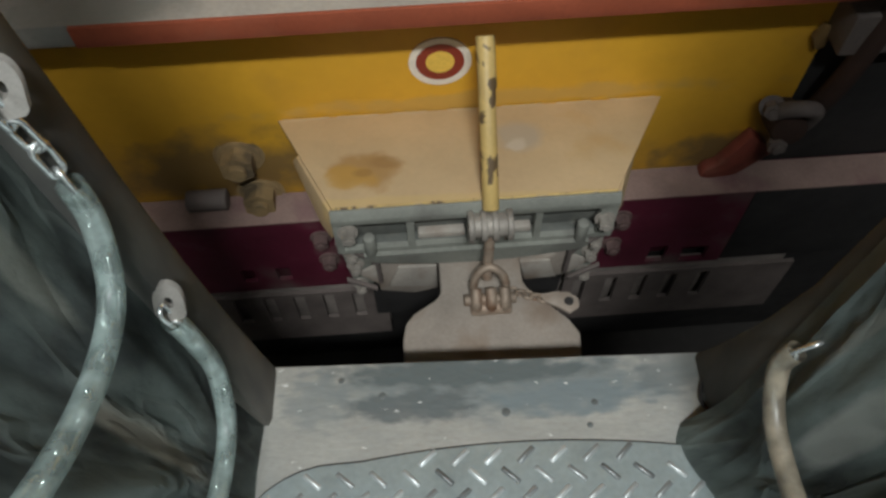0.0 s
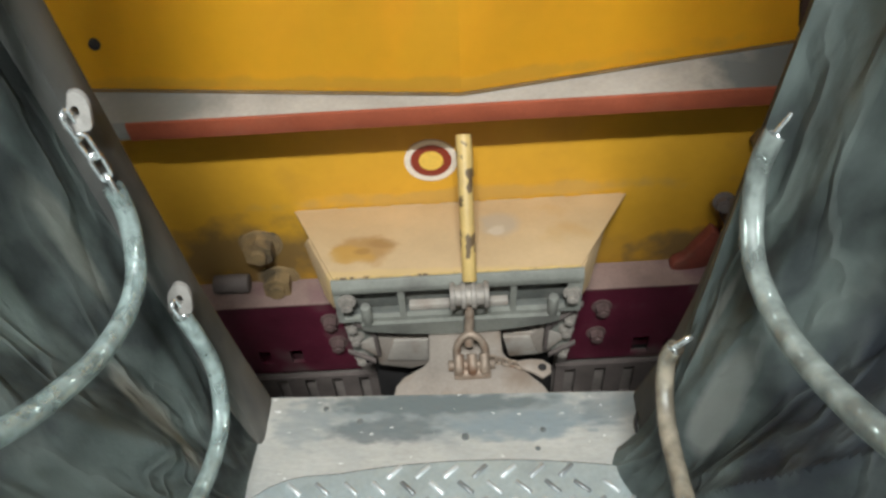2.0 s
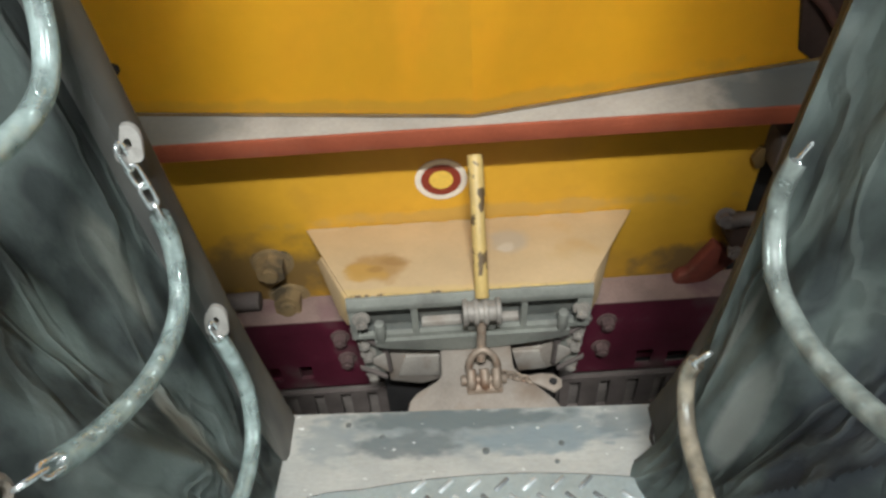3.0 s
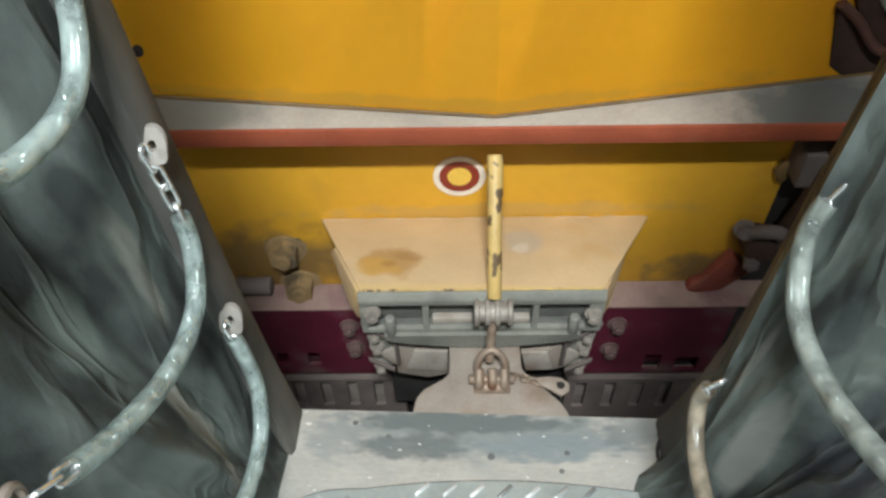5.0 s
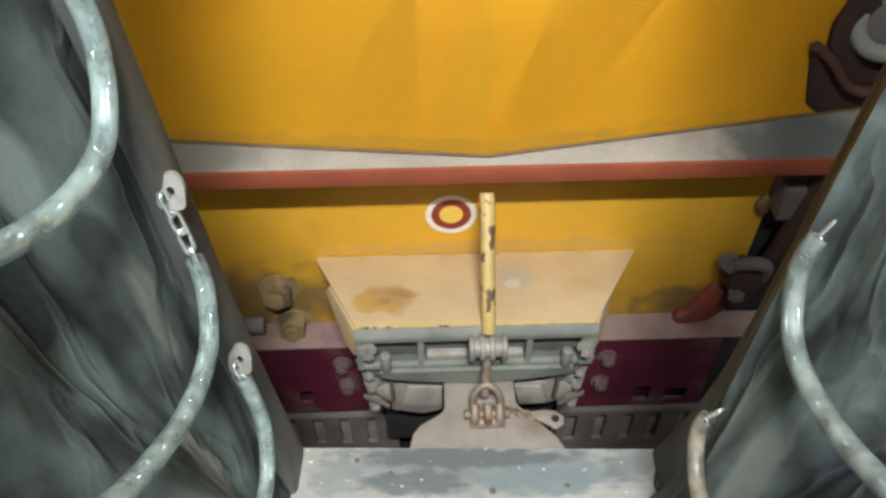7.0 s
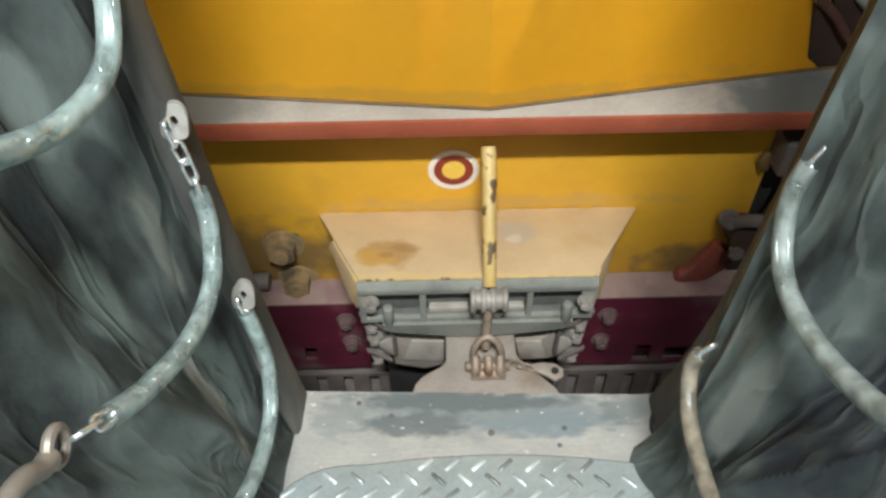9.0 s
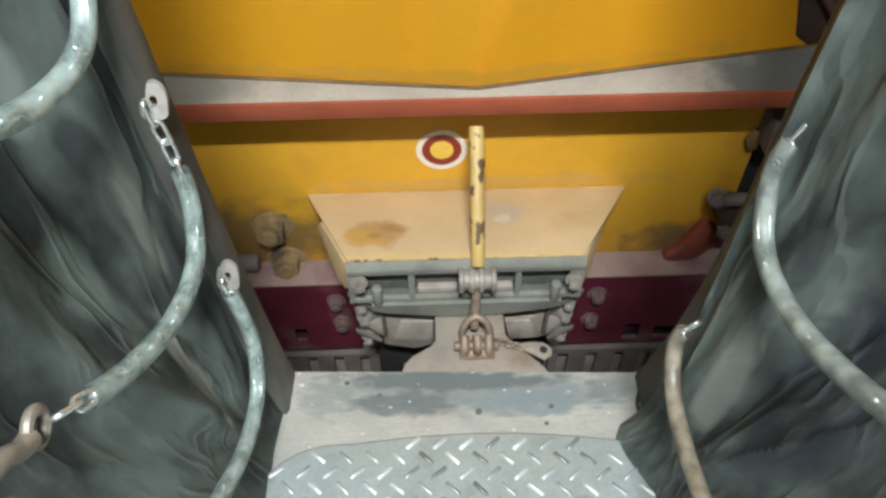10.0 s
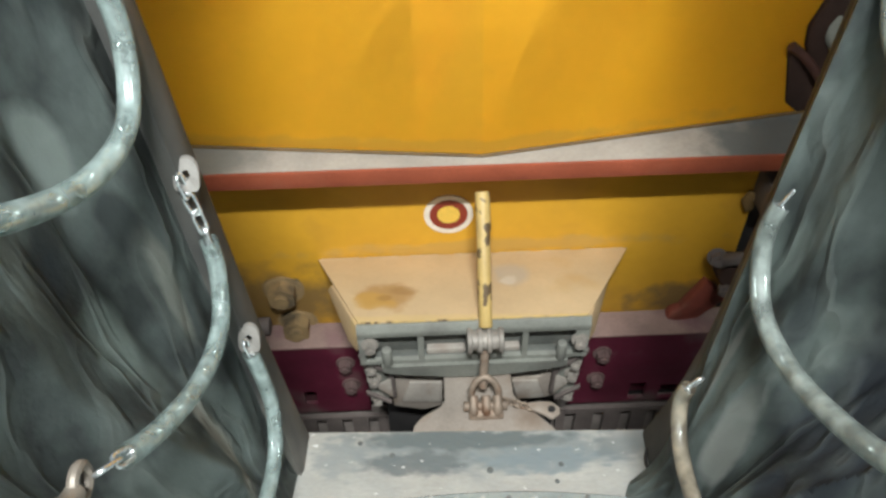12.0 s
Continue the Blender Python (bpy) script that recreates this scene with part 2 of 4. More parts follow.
def hose_material(name, tint, cloud, rough):
    m = bpy.data.materials.new(name)
    m.use_nodes = True
    n, l = links_of(m)
    b = n["Principled BSDF"]
    b.inputs["Base Color"].default_value = (*tint, 1)
    b.inputs["Roughness"].default_value = rough
    clear = n.new("ShaderNodeBsdfTransparent")
    clear.inputs[0].default_value = (0.86, 0.92, 0.89, 1)
    mx = n.new("ShaderNodeMixShader")
    geo = n.new("ShaderNodeNewGeometry")
    t = n.new("ShaderNodeTexNoise")
    t.inputs["Scale"].default_value = 7
    l.new(geo.outputs["Position"], t.inputs["Vector"])
    r = n.new("ShaderNodeMapRange")
    r.inputs["From Min"].default_value, r.inputs["From Max"].default_value = 0.3, 0.7
    r.inputs["To Min"].default_value, r.inputs["To Max"].default_value = cloud - 0.1, cloud + 0.1
    l.new(t.outputs["Fac"], r.inputs["Value"])
    l.new(r.outputs["Result"], mx.inputs[0])
    l.new(clear.outputs[0], mx.inputs[1])
    l.new(b.outputs[0], mx.inputs[2])
    spots = n.new("ShaderNodeTexNoise")
    spots.inputs["Scale"].default_value, spots.inputs["Detail"].default_value = 34, 5
    l.new(geo.outputs["Position"], spots.inputs["Vector"])
    grime = n.new("ShaderNodeValToRGB")
    grime.color_ramp.elements[0].position, grime.color_ramp.elements[1].position = 0.38, 0.66
    grime.color_ramp.elements[0].color, grime.color_ramp.elements[1].color = (*(c * 0.55 for c in tint), 1), (*(min(1, c * 1.35) for c in tint), 1)
    l.new(spots.outputs["Fac"], grime.inputs["Fac"])
    l.new(grime.outputs["Color"], b.inputs["Base Color"])
    l.new(mx.outputs[0], n["Material Output"].inputs[0])
    return m


HOSE = hose_material("clouded_clear_hose", (0.37, 0.455, 0.435), 0.47, 0.36)
HOSE_GREY = hose_material("grimy_clear_hose", (0.25, 0.285, 0.262), 0.62, 0.46)
HOSE_STAINED = hose_material("stained_clear_hose", (0.25, 0.215, 0.16), 0.78, 0.42)


# ---- building helpers ----
def obj(name, bm, material, smooth=False, angle=35):
    bmesh.ops.recalc_face_normals(bm, faces=bm.faces)
    me = bpy.data.meshes.new(name)
    if smooth:
        for f in bm.faces:
            f.smooth = True
        for e in bm.edges:
            if len(e.link_faces) == 2 and e.calc_face_angle(0) > radians(angle):
                e.smooth = False
    bm.to_mesh(me)
    bm.free()
    me.materials.append(material)
    return new(name, me)


def part(name, bm, material, parent, label="", smooth=True):
    ob = obj(name, bm, material, smooth)
    ob.parent = parent
    ob.matrix_parent_inverse = parent.matrix_world.inverted()
    return tagged(ob, label)


def thing(name, at, label, category, group="", kind=""):
    ob = new(name)
    ob.empty_display_size = 0.05
    ob.location = at
    bpy.context.view_layer.update()
    return tagged(ob, label, category, group, kind)


def box(x0, x1, y0, y1, z0, z1, bevel=0.003, bm=None):
    bm = bm or bmesh.new()
    vs = [bm.verts.new((x, y, z)) for x in (x0, x1) for y in (y0, y1) for z in (z0, z1)]
    q = [(0, 1, 3, 2), (4, 6, 7, 5), (0, 4, 5, 1), (2, 3, 7, 6), (0, 2, 6, 4), (1, 5, 7, 3)]
    fs = [bm.faces.new([vs[i] for i in f]) for f in q]
    if bevel:
        es = {e for f in fs for e in f.edges}
        bmesh.ops.bevel(bm, geom=list(es), offset=bevel, segments=2, affect="EDGES", profile=0.5)
    return bm


def slab(poly, off, bevel=0.003, bm=None):
    """A flat polygon given as 3D points, thickened by the vector off."""
    bm = bm or bmesh.new()
    off = Vector(off)
    a = [bm.verts.new(p) for p in poly]
    b = [bm.verts.new(Vector(p) + off) for p in poly]
    k = len(poly)
    fs = [bm.faces.new(a), bm.faces.new(b[::-1])]
    fs += [bm.faces.new((a[i], a[(i + 1) % k], b[(i + 1) % k], b[i])) for i in range(k)]
    if bevel:
        bmesh.ops.recalc_face_normals(bm, faces=fs)
        bmesh.ops.bevel(bm, geom=list({e for f in fs for e in f.edges}), offset=bevel, segments=2, affect="EDGES", profile=0.5)
    return bm


def rod(a, b, r, seg=20, bevel=0.0, r2=None, bm=None):
    """A round bar from a to b."""
    bm = bm or bmesh.new()
    a, b = Vector(a), Vector(b)
    m = Matrix.Translation((a + b) / 2) @ (b - a).to_track_quat("Z", "Y").to_matrix().to_4x4()
    made = bmesh.ops.create_cone(bm, cap_ends=True, segments=seg, radius1=r, radius2=r if r2 is None else r2, depth=(b - a).length, matrix=m)
    if bevel:
        caps = [e for e in {e for v in made["verts"] for e in v.link_edges} if any(len(f.verts) == seg for f in e.link_faces)]
        bmesh.ops.bevel(bm, geom=caps, offset=bevel, segments=2, affect="EDGES", profile=0.5)
    return bm


def tube(path, r, seg=14, closed=False, bm=None, caps=True):
    """A round bar along a line of points."""
    bm = bm or bmesh.new()
    path = [Vector(p) for p in path]
    k = len(path)
    rings, up = [], None
    for i, p in enumerate(path):
        if closed:
            d = path[(i + 1) % k] - path[i - 1]
        else:
            d = path[min(i + 1, k - 1)] - path[max(i - 1, 0)]
        d.normalize()
        if up is None:
            up = d.orthogonal().normalized()
        up = (up - d * up.dot(d)).normalized()
        side = d.cross(up)
        rr = r(i / (k - 1)) if callable(r) else r
        rings.append([bm.verts.new(p + (up * math.cos(2 * math.pi * j / seg) + side * math.sin(2 * math.pi * j / seg)) * rr) for j in range(seg)])
    for i in range(k if closed else k - 1):
        a, b = rings[i], rings[(i + 1) % k]
        for j in range(seg):
            bm.faces.new((a[j], a[(j + 1) % seg], b[(j + 1) % seg], b[j]))
    if caps and not closed:
        bm.faces.new(rings[0]), bm.faces.new(rings[-1][::-1])
    return bm


def spline(pts, steps=10):
    """A smooth line through the points."""
    p = [Vector(q) for q in pts]
    p = [p[0] * 2 - p[1]] + p + [p[-1] * 2 - p[-2]]
    out = []
    for i in range(1, len(p) - 2):
        for s in range(steps):
            t = s / steps
            out.append(0.5 * (2 * p[i] + (p[i + 1] - p[i - 1]) * t + (2 * p[i - 1] - 5 * p[i] + 4 * p[i + 1] - p[i + 2]) * t * t
                              + (3 * p[i] - p[i - 1] - 3 * p[i + 1] + p[i + 2]) * t ** 3))
    return out + [p[-2]]


def ring(center, axis, r, wire, seg=28, wseg=10, bm=None):
    axis = Vector(axis).normalized()
    u = axis.orthogonal().normalized()
    v = axis.cross(u)
    return tube([Vector(center) + (u * math.cos(2 * math.pi * i / seg) + v * math.sin(2 * math.pi * i / seg)) * r for i in range(seg)], wire, wseg, True, bm)


def hexbolt(center, axis, r, length, bm=None, washer=0.0):
    c, axis = Vector(center), Vector(axis).normalized()
    bm = bm or bmesh.new()
    if washer:
        rod(c, c + axis * washer, r * 1.45, 20, 0.001, bm=bm)
        c = c + axis * washer
    rod(c, c + axis * length, r, 6, 0.0, bm=bm)
    rod(c + axis * length, c + axis * (length + r * 0.35), r * 0.55, 12, 0.001, bm=bm)
    return bm


def disc(center, r, depth, r_in=0.0, seg=48):
    """A flat disc or ring in a wall that faces -y."""
    bm = bmesh.new()
    x, y, z = center
    c = [(math.cos(2 * math.pi * i / seg), math.sin(2 * math.pi * i / seg)) for i in range(seg)]
    if not r_in:
        return slab([(x + r * a, y, z + r * b) for a, b in c], (0, -depth, 0), 0)
    rows = [[bm.verts.new((x + q * a, y - d, z + q * b)) for a, b in c] for q, d in ((r_in, 0), (r_in, depth), (r, depth), (r, 0))]
    for k in range(4):
        p, q = rows[k], rows[(k + 1) % 4]
        for i in range(seg):
            bm.faces.new((p[i], p[(i + 1) % seg], q[(i + 1) % seg], q[i]))
    return bm


WALL = 0.66      # the far car's lower end wall, towards the camera
LEDGE_Y = 0.532  # front of its ledge
LEDGE_Z = 0.222  # top of the ledge
BEAM_Y = 0.585   # front of its headstock


# ---- closed surroundings ----
def plain(name, b, material, label, category):
    return tagged(obj(name, b, material), label, category, kind="structure")


plain("ground", box(-3, 3, -3, 4, -1.5, -1.4, 0), TUNNEL, "sooty dark track bed below the coupling", "ground")
plain("wall_west", box(-2.0, -1.9, -0.62, 4, -1.4, 3.2, 0), TUNNEL, "dark sooty tunnel wall", "wall")
plain("wall_east", box(1.9, 2.0, -0.62, 4, -1.4, 3.2, 0), TUNNEL, "dark sooty tunnel wall", "wall")
plain("ceiling_tunnel", box(-2, 2, -0.62, 4, 3.2, 3.3, 0), TUNNEL, "dark sooty tunnel roof", "ceiling")
plain("wall_car_west", box(-0.86, -0.8, -2.6, -0.66, 0, 3.10, 0), CARWALL, "plain grey lining of the near car", "wall")
plain("wall_car_east", box(0.8, 0.86, -2.6, -0.66, 0, 3.10, 0), CARWALL, "plain grey lining of the near car", "wall")
plain("wall_car_back", box(-0.86, 0.86, -2.66, -2.6, 0, 3.10, 0), CARWALL, "plain grey lining of the near car", "wall")
plain("ceiling_car", box(-0.86, 0.86, -2.66, -0.66, 3.10, 3.15, 0), CARWALL, "plain grey ceiling of the near car", "ceiling")
plain("floor_car", box(-0.86, 0.86, -2.66, -1.2, -0.06, -0.002, 0), DECK, "worn grey metal floor of the near car", "floor")
plain("wall_header", box(-0.86, 0.86, -0.72, -0.66, 2.3, 3.10, 0), CARWALL, "plain grey panel over the gangway door", "wall")
plain("ceiling_gangway", box(-0.62, 0.6, -0.66, -0.1, 2.3, 2.34, 0), RUBBER, "black canvas roof of the gangway", "ceiling")


# ---- the far car's end ----
car = thing("rail_car", (0.0, 0.9, -0.9), "yellow-painted steel end of a rail car with a red-edged ledge", "rail car")


def upper_face():
    """The upper panel, slightly bent forward in the middle, with a folded lower edge."""
    bm = bmesh.new()
    xs = [-1.3, -0.95, -0.664, -0.35, -0.1, 0.045, 0.2, 0.45, 0.79, 1.05, 1.3]

    def face_y(x):
        return 0.567 + (0.113 * (0.045 - x) if x < 0.045 else 0.166 * (x - 0.045))
    zs = [LEDGE_Z + 0.004, LEDGE_Z + 0.02, 0.6, 1.1, 1.7, 2.4]
    grid = [[bm.verts.new((x, face_y(x) + 0.2 * (z - LEDGE_Z), z)) for x in xs] for k, z in enumerate(zs)]
    for a, b in zip(grid, grid[1:]):
        for i in range(len(xs) - 1):
            bm.faces.new((a[i], a[i + 1], b[i + 1], b[i]))
    bmesh.ops.solidify(bm, geom=bm.faces[:], thickness=-0.012)
    return bm


part("upper_panel", upper_face(), YELLOW, car, "bright yellow upper panel bent forward in the middle", False)
SEAM = surface("grimy_seam", (0.16, 0.095, 0.03), 0.8, vary=0.3, scale=20)
part("weld_seam", tube([(-1.3, 0.711, LEDGE_Z + 0.004), (-0.664, 0.640, LEDGE_Z + 0.004), (0.045, 0.560, LEDGE_Z + 0.004), (0.79, 0.684, LEDGE_Z + 0.004), (1.3, 0.768, LEDGE_Z + 0.004)], 0.0028, 8), SEAM, car, "dark grimy seam along the panel's foot")
part("ledge", box(-1.3, 1.3, LEDGE_Y + 0.004, 0.9, LEDGE_Z - 0.045, LEDGE_Z, 0.002), LEDGE, car, "dusty grey ledge top")
# unseen red strip added so less grey light bounces under the ledge
part("ledge_underside", box(-1.3, 1.3, LEDGE_Y + 0.008, WALL - 0.001, LEDGE_Z - 0.0485, LEDGE_Z - 0.0455, 0.0), DULL_RED, car, "unseen dull red strip added to redden and darken the ledge shadow")
part("ledge_edge", box(-0.64, 0.86, LEDGE_Y - 0.003, LEDGE_Y + 0.006, LEDGE_Z - 0.044, LEDGE_Z - 0.001, 0.002), RED, car, "red-oxide painted edge of the ledge")
part("ledge_end", box(0.862, 1.3, LEDGE_Y - 0.001, LEDGE_Y + 0.005, LEDGE_Z - 0.044, LEDGE_Z - 0.002, 0.002), LEDGE, car)
part("lower_panel", box(-1.3, 0.752, WALL, WALL + 0.012, -0.437, LEDGE_Z - 0.047, 0.001), YELLOW_DIMMED, car, "yellow lower panel below the ledge, colour dimmed, grime and shade at its foot")
# black end panel puts the shade past the yellow into the colour
part("lower_panel", box(0.754, 1.3, WALL + 0.004, WALL + 0.016, -0.437, LEDGE_Z - 0.047, 0.001), DARK, car, "end panel coloured black in place of shade")
beam = part("headstock", box(-1.3, 1.3, BEAM_Y + 0.05, 0.9, -0.80, -0.464, 0.003), MAROON, car, "maroon headstock beam")
part("headstock_top", slab([(-1.3, BEAM_Y - 0.001, -0.460), (1.3, BEAM_Y - 0.001, -0.460), (1.3, WALL - 0.001, -0.440), (-1.3, WALL - 0.001, -0.440)], (0, 0, 0.006), 0.001), PINK_DUST, beam, "dusty top of the headstock")


def plate_with_holes(x0, x1, z0, z1, y, depth, holes):
    """A plate in the xz plane with rectangular holes in one row."""
    bm = bmesh.new()
    zs = sorted({z0, z1, *(h[2] for h in holes), *(h[3] for h in holes)})
    xs = sorted({x0, x1, *(h[0] for h in holes), *(h[1] for h in holes)})
    v = {(x, z): bm.verts.new((x, y, z)) for x in xs for z in zs}
    for xa, xb in zip(xs, xs[1:]):
        for za, zb in zip(zs, zs[1:]):
            if not any(h[0] <= xa < h[1] and h[2] <= za < h[3] for h in holes):
                bm.faces.new((v[xa, za], v[xb, za], v[xb, zb], v[xa, zb]))
    bmesh.ops.recalc_face_normals(bm, faces=bm.faces)
    bmesh.ops.solidify(bm, geom=bm.faces[:], thickness=depth)
    ys = [q.co.y for q in bm.verts]
    shift = y - min(ys)
    for q in bm.verts:
        q.co.y += shift
    return bm


part("face_plate", plate_with_holes(-1.3, -0.285, -0.775, -0.461, BEAM_Y, 0.012, [(-0.575, -0.54, -0.728, -0.667), (-0.483, -0.446, -0.728, -0.667)]), MAROON, beam, smooth=False)
part("face_plate", plate_with_holes(0.335, 0.735, -0.785, -0.461, BEAM_Y, 0.012, [(0.524, 0.574, -0.767, -0.690), (0.618, 0.688, -0.770, -0.705)]), MAROON, beam, smooth=False)
# headstock end blacked out as shade too
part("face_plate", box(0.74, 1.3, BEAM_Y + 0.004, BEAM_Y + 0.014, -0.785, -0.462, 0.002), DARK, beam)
for x, z in ((-0.341, -0.53), (-0.334, -0.635), (0.414, -0.532), (0.410, -0.654)):
    part("bolt", hexbolt((x, BEAM_Y + 0.002, z), (0, -1, 0.0), 0.0195, 0.024, washer=0.005), BEAM_BOLT, beam, smooth=False)

# slotted plate below the headstock
part("backing_plate", box(-0.9, -0.2, BEAM_Y + 0.022, BEAM_Y + 0.030, -1.05, -0.79, 0.001), BACKING, car, "dusty plate seen through the slots")
part("backing_plate", box(0.30, 0.95, BEAM_Y + 0.022, BEAM_Y + 0.030, -1.05, -0.79, 0.001), BACKING, car, "dusty plate seen through the slots")
part("slotted_plate", plate_with_holes(-0.9, -0.2, -1.05, -0.780, BEAM_Y - 0.02, 0.012, [(x - 0.016, x + 0.016, -0.93, -0.795) for x in (-0.61, -0.527, -0.444, -0.362, -0.28)]), SLOT_IRON, car, "brown-grey plate with a row of slots", False)
part("slotted_plate", plate_with_holes(0.30, 0.95, -1.05, -0.790, BEAM_Y - 0.02, 0.012, [(x - 0.017, x + 0.017, -0.95, -0.812) for x in (0.346, 0.437, 0.525, 0.609, 0.70)]), SLOT_IRON, car, "brown-grey plate with a row of slots", False)
# black sheet put in for the shade behind the slotted plates
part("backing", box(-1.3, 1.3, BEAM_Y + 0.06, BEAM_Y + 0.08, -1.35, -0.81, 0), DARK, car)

# round warning mark
part("warning_mark", disc((-0.030, WALL + 0.001, -0.031), 0.0635, 0.0035, 0.049), WHITE, car, "white outer ring of a round painted mark", False)
part("warning_mark", disc((-0.030, WALL + 0.001, -0.031), 0.0490, 0.0030, 0.029), SIGN_RED, car, "dark red ring of a round painted mark", False)
part("warning_mark", disc((-0.030, WALL + 0.001, -0.031), 0.0290, 0.0034), SIGN_YELLOW, car, "yellow centre of a round painted mark", False)

# two large nuts and a pipe stub at the foot of the lower panel
for x, z in ((-0.492, -0.285), (-0.472, -0.425)):
    nut = part("nut", hexbolt((x, WALL + 0.004, z), (0, -1, 0.05), 0.040, 0.045, washer=0.006), YELLOW_DUSTY, car, "large dusty nut over yellow paint", False)
    part("washer", rod((x, WALL + 0.002, z), (x, WALL - 0.007, z), 0.050, 28, 0.002), YELLOW_DUSTY, nut, "dusty washer")
part("pipe_stub", rod((-0.64, WALL - 0.03, -0.405), (-0.545, WALL - 0.03, -0.405), 0.026, 20, 0.004), SLOT_IRON, car, "short grimy pipe stub")
# grime on valve and hose; also paints the shade of the side opening
OPENING = surface("brown_black_grime_and_shade", (0.035, 0.016, 0.010), 0.85, vary=0.4, scale=8)
part("bracket", slab([(0.596, 0.625, -0.437), (0.606, 0.625, -0.412), (0.630, 0.625, -0.400), (0.684, 0.625, -0.292), (0.722, 0.625, -0.325), (0.752, 0.625, -0.365), (0.690, 0.625, -0.440), (0.622, 0.625, -0.452)], (0, 0.035, 0), 0.007), DULL_RED, car, "dull red bracket arm")
valve = part("valve", rod((0.735, WALL, -0.245), (0.727, WALL - 0.085, -0.222), 0.040, 20, 0.010), OPENING, car, "dark grimy air valve")
# pale nuts take a darker iron so the colour carries the dimness
part("valve_nose", hexbolt((0.684, WALL - 0.045, -0.180), (-0.35, -1, 0.35), 0.019, 0.026, washer=0.004), SLOT_IRON, valve, "valve nut, coloured dark for the dim corner", False)
part("valve_nose", hexbolt((0.712, WALL - 0.080, -0.262), (-0.2, -1, 0.1), 0.021, 0.020), SLOT_IRON, valve, "valve nut, coloured dark for the dim corner", False)
part("elbow", tube(spline([(0.690, WALL - 0.05, -0.195), (0.705, WALL - 0.075, -0.160), (0.738, WALL - 0.085, -0.150), (0.772, WALL - 0.07, -0.180), (0.788, WALL - 0.04, -0.25)]), 0.018, 14), SLOT_IRON, valve, "grimy bent pipe")
part("hose", tube(spline([(0.775, WALL - 0.04, -0.24), (0.79, WALL - 0.06, -0.12), (0.80, WALL - 0.07, 0.0), (0.82, WALL - 0.06, 0.14)]), 0.024), OPENING, car, "black air hose")
# lug takes the dark seam colour for the same dim corner
part("lug", slab([(0.716, WALL - 0.003, -0.015), (0.730, WALL - 0.003, 0.017), (0.752, WALL - 0.003, 0.010), (0.750, WALL - 0.003, -0.040), (0.733, WALL - 0.003, -0.049)], (0, -0.016, 0), 0.003), SEAM, car, "small lug, coloured dark for the dim corner")
part("bracket", box(0.742, 0.90, 0.585, WALL + 0.003, -0.012, 0.086, 0.006), SLOT_IRON, car, "brown-grey iron block below the ledge")

STRAP = surface("brown_rusted_strap", (0.085, 0.036, 0.026), 0.6, vary=0.3, scale=12)
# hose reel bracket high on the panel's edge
# dark slab painted as the shade of an opening
side_opening = part("side_opening", slab([(0.738, 0.727, 0.392), (0.765, 0.732, 0.372), (0.793, 0.735, 0.349), (0.815, 0.735, 0.322), (0.838, 0.735, 0.297), (0.90, 0.745, 0.285), (1.0, 0.75, 0.22), (0.80, 0.722, 0.225), (0.765, 0.722, 0.25)], (0, -0.035, 0), 0.006), OPENING, car, "dark sheet for the shaded opening beside the panel")
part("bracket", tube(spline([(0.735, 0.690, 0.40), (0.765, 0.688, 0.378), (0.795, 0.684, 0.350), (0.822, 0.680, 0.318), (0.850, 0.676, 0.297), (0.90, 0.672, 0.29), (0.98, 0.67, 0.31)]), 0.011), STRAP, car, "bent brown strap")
# second dark slab, same painted shade
part("side_opening", slab([(x, 0.727 + 0.03 * (z - 0.39), z) for x, z in ((0.800, 0.345), (0.778, 0.385), (0.772, 0.43), (0.795, 0.50), (0.845, 0.58), (0.92, 0.66), (1.06, 0.66), (1.06, 0.29), (0.86, 0.292))], (0, -0.024, 0), 0.010), OPENING, car, "dark sheet for the shaded opening behind the hose coil")
fitting = part("round_fitting", ring((0.885, 0.70, 0.44), (-0.35, -1, 0.3), 0.062, 0.020, 28, 12), IRON, car, "grey hose coil end")
part("core", rod((0.885, 0.72, 0.44), (0.875, 0.69, 0.445), 0.048, 24, 0.010), SLOT_IRON, fitting)
part("blemish", rod((-0.70, 0.684, 0.325), (-0.70, 0.662, 0.322), 0.012, 16, 0.004), DARK, car, "small dark plug")

# sloping cover over the coupler pocket
cover = part("pocket_cover", slab([(-0.382, WALL - 0.002, -0.172), (0.450, WALL - 0.002, -0.172), (0.288, 0.371, -0.107), (-0.257, 0.371, -0.107)], (0, 0, -0.008), 0.002), CREAM, car, "faded cream-yellow trapezoid cover plate with a rust stain")
for sx, c in ((-1, 0.0155), (1, 0.0155)):
    part("side_flange", slab([(c + sx * d, y, z) for d, y, z in ((0.346, 0.545, -0.155), (0.273, 0.372, -0.112), (0.281, 0.384, -0.222), (0.299, 0.410, -0.212), (0.357, 0.548, -0.174))], (sx * 0.006, -0.003, 0), 0.001), CREAM, cover, "cream-painted side flange")
for k in range(7):
    x = -0.372 + 0.118 * k
    part("weld_bead", tube([(x, WALL - 0.004, -0.1705), (x + 0.05, WALL - 0.0055, -0.170), (x + 0.10 - 0.012 * (k % 3), WALL - 0.004, -0.1705)], 0.0014, 8), CREAM, cover, "pale weld bead")
for x0, x1 in ((-0.255, -0.205), (-0.19, -0.10), (-0.085, 0.02), (0.06, 0.13), (0.155, 0.24), (0.25, 0.287)):
    part("weld_bead", tube([(x0, 0.3705, -0.1065), (0.5 * (x0 + x1), 0.3695, -0.106), (x1, 0.3705, -0.1065)], 0.0026, 8), PIPE, cover, "chipped yellow weld bead")

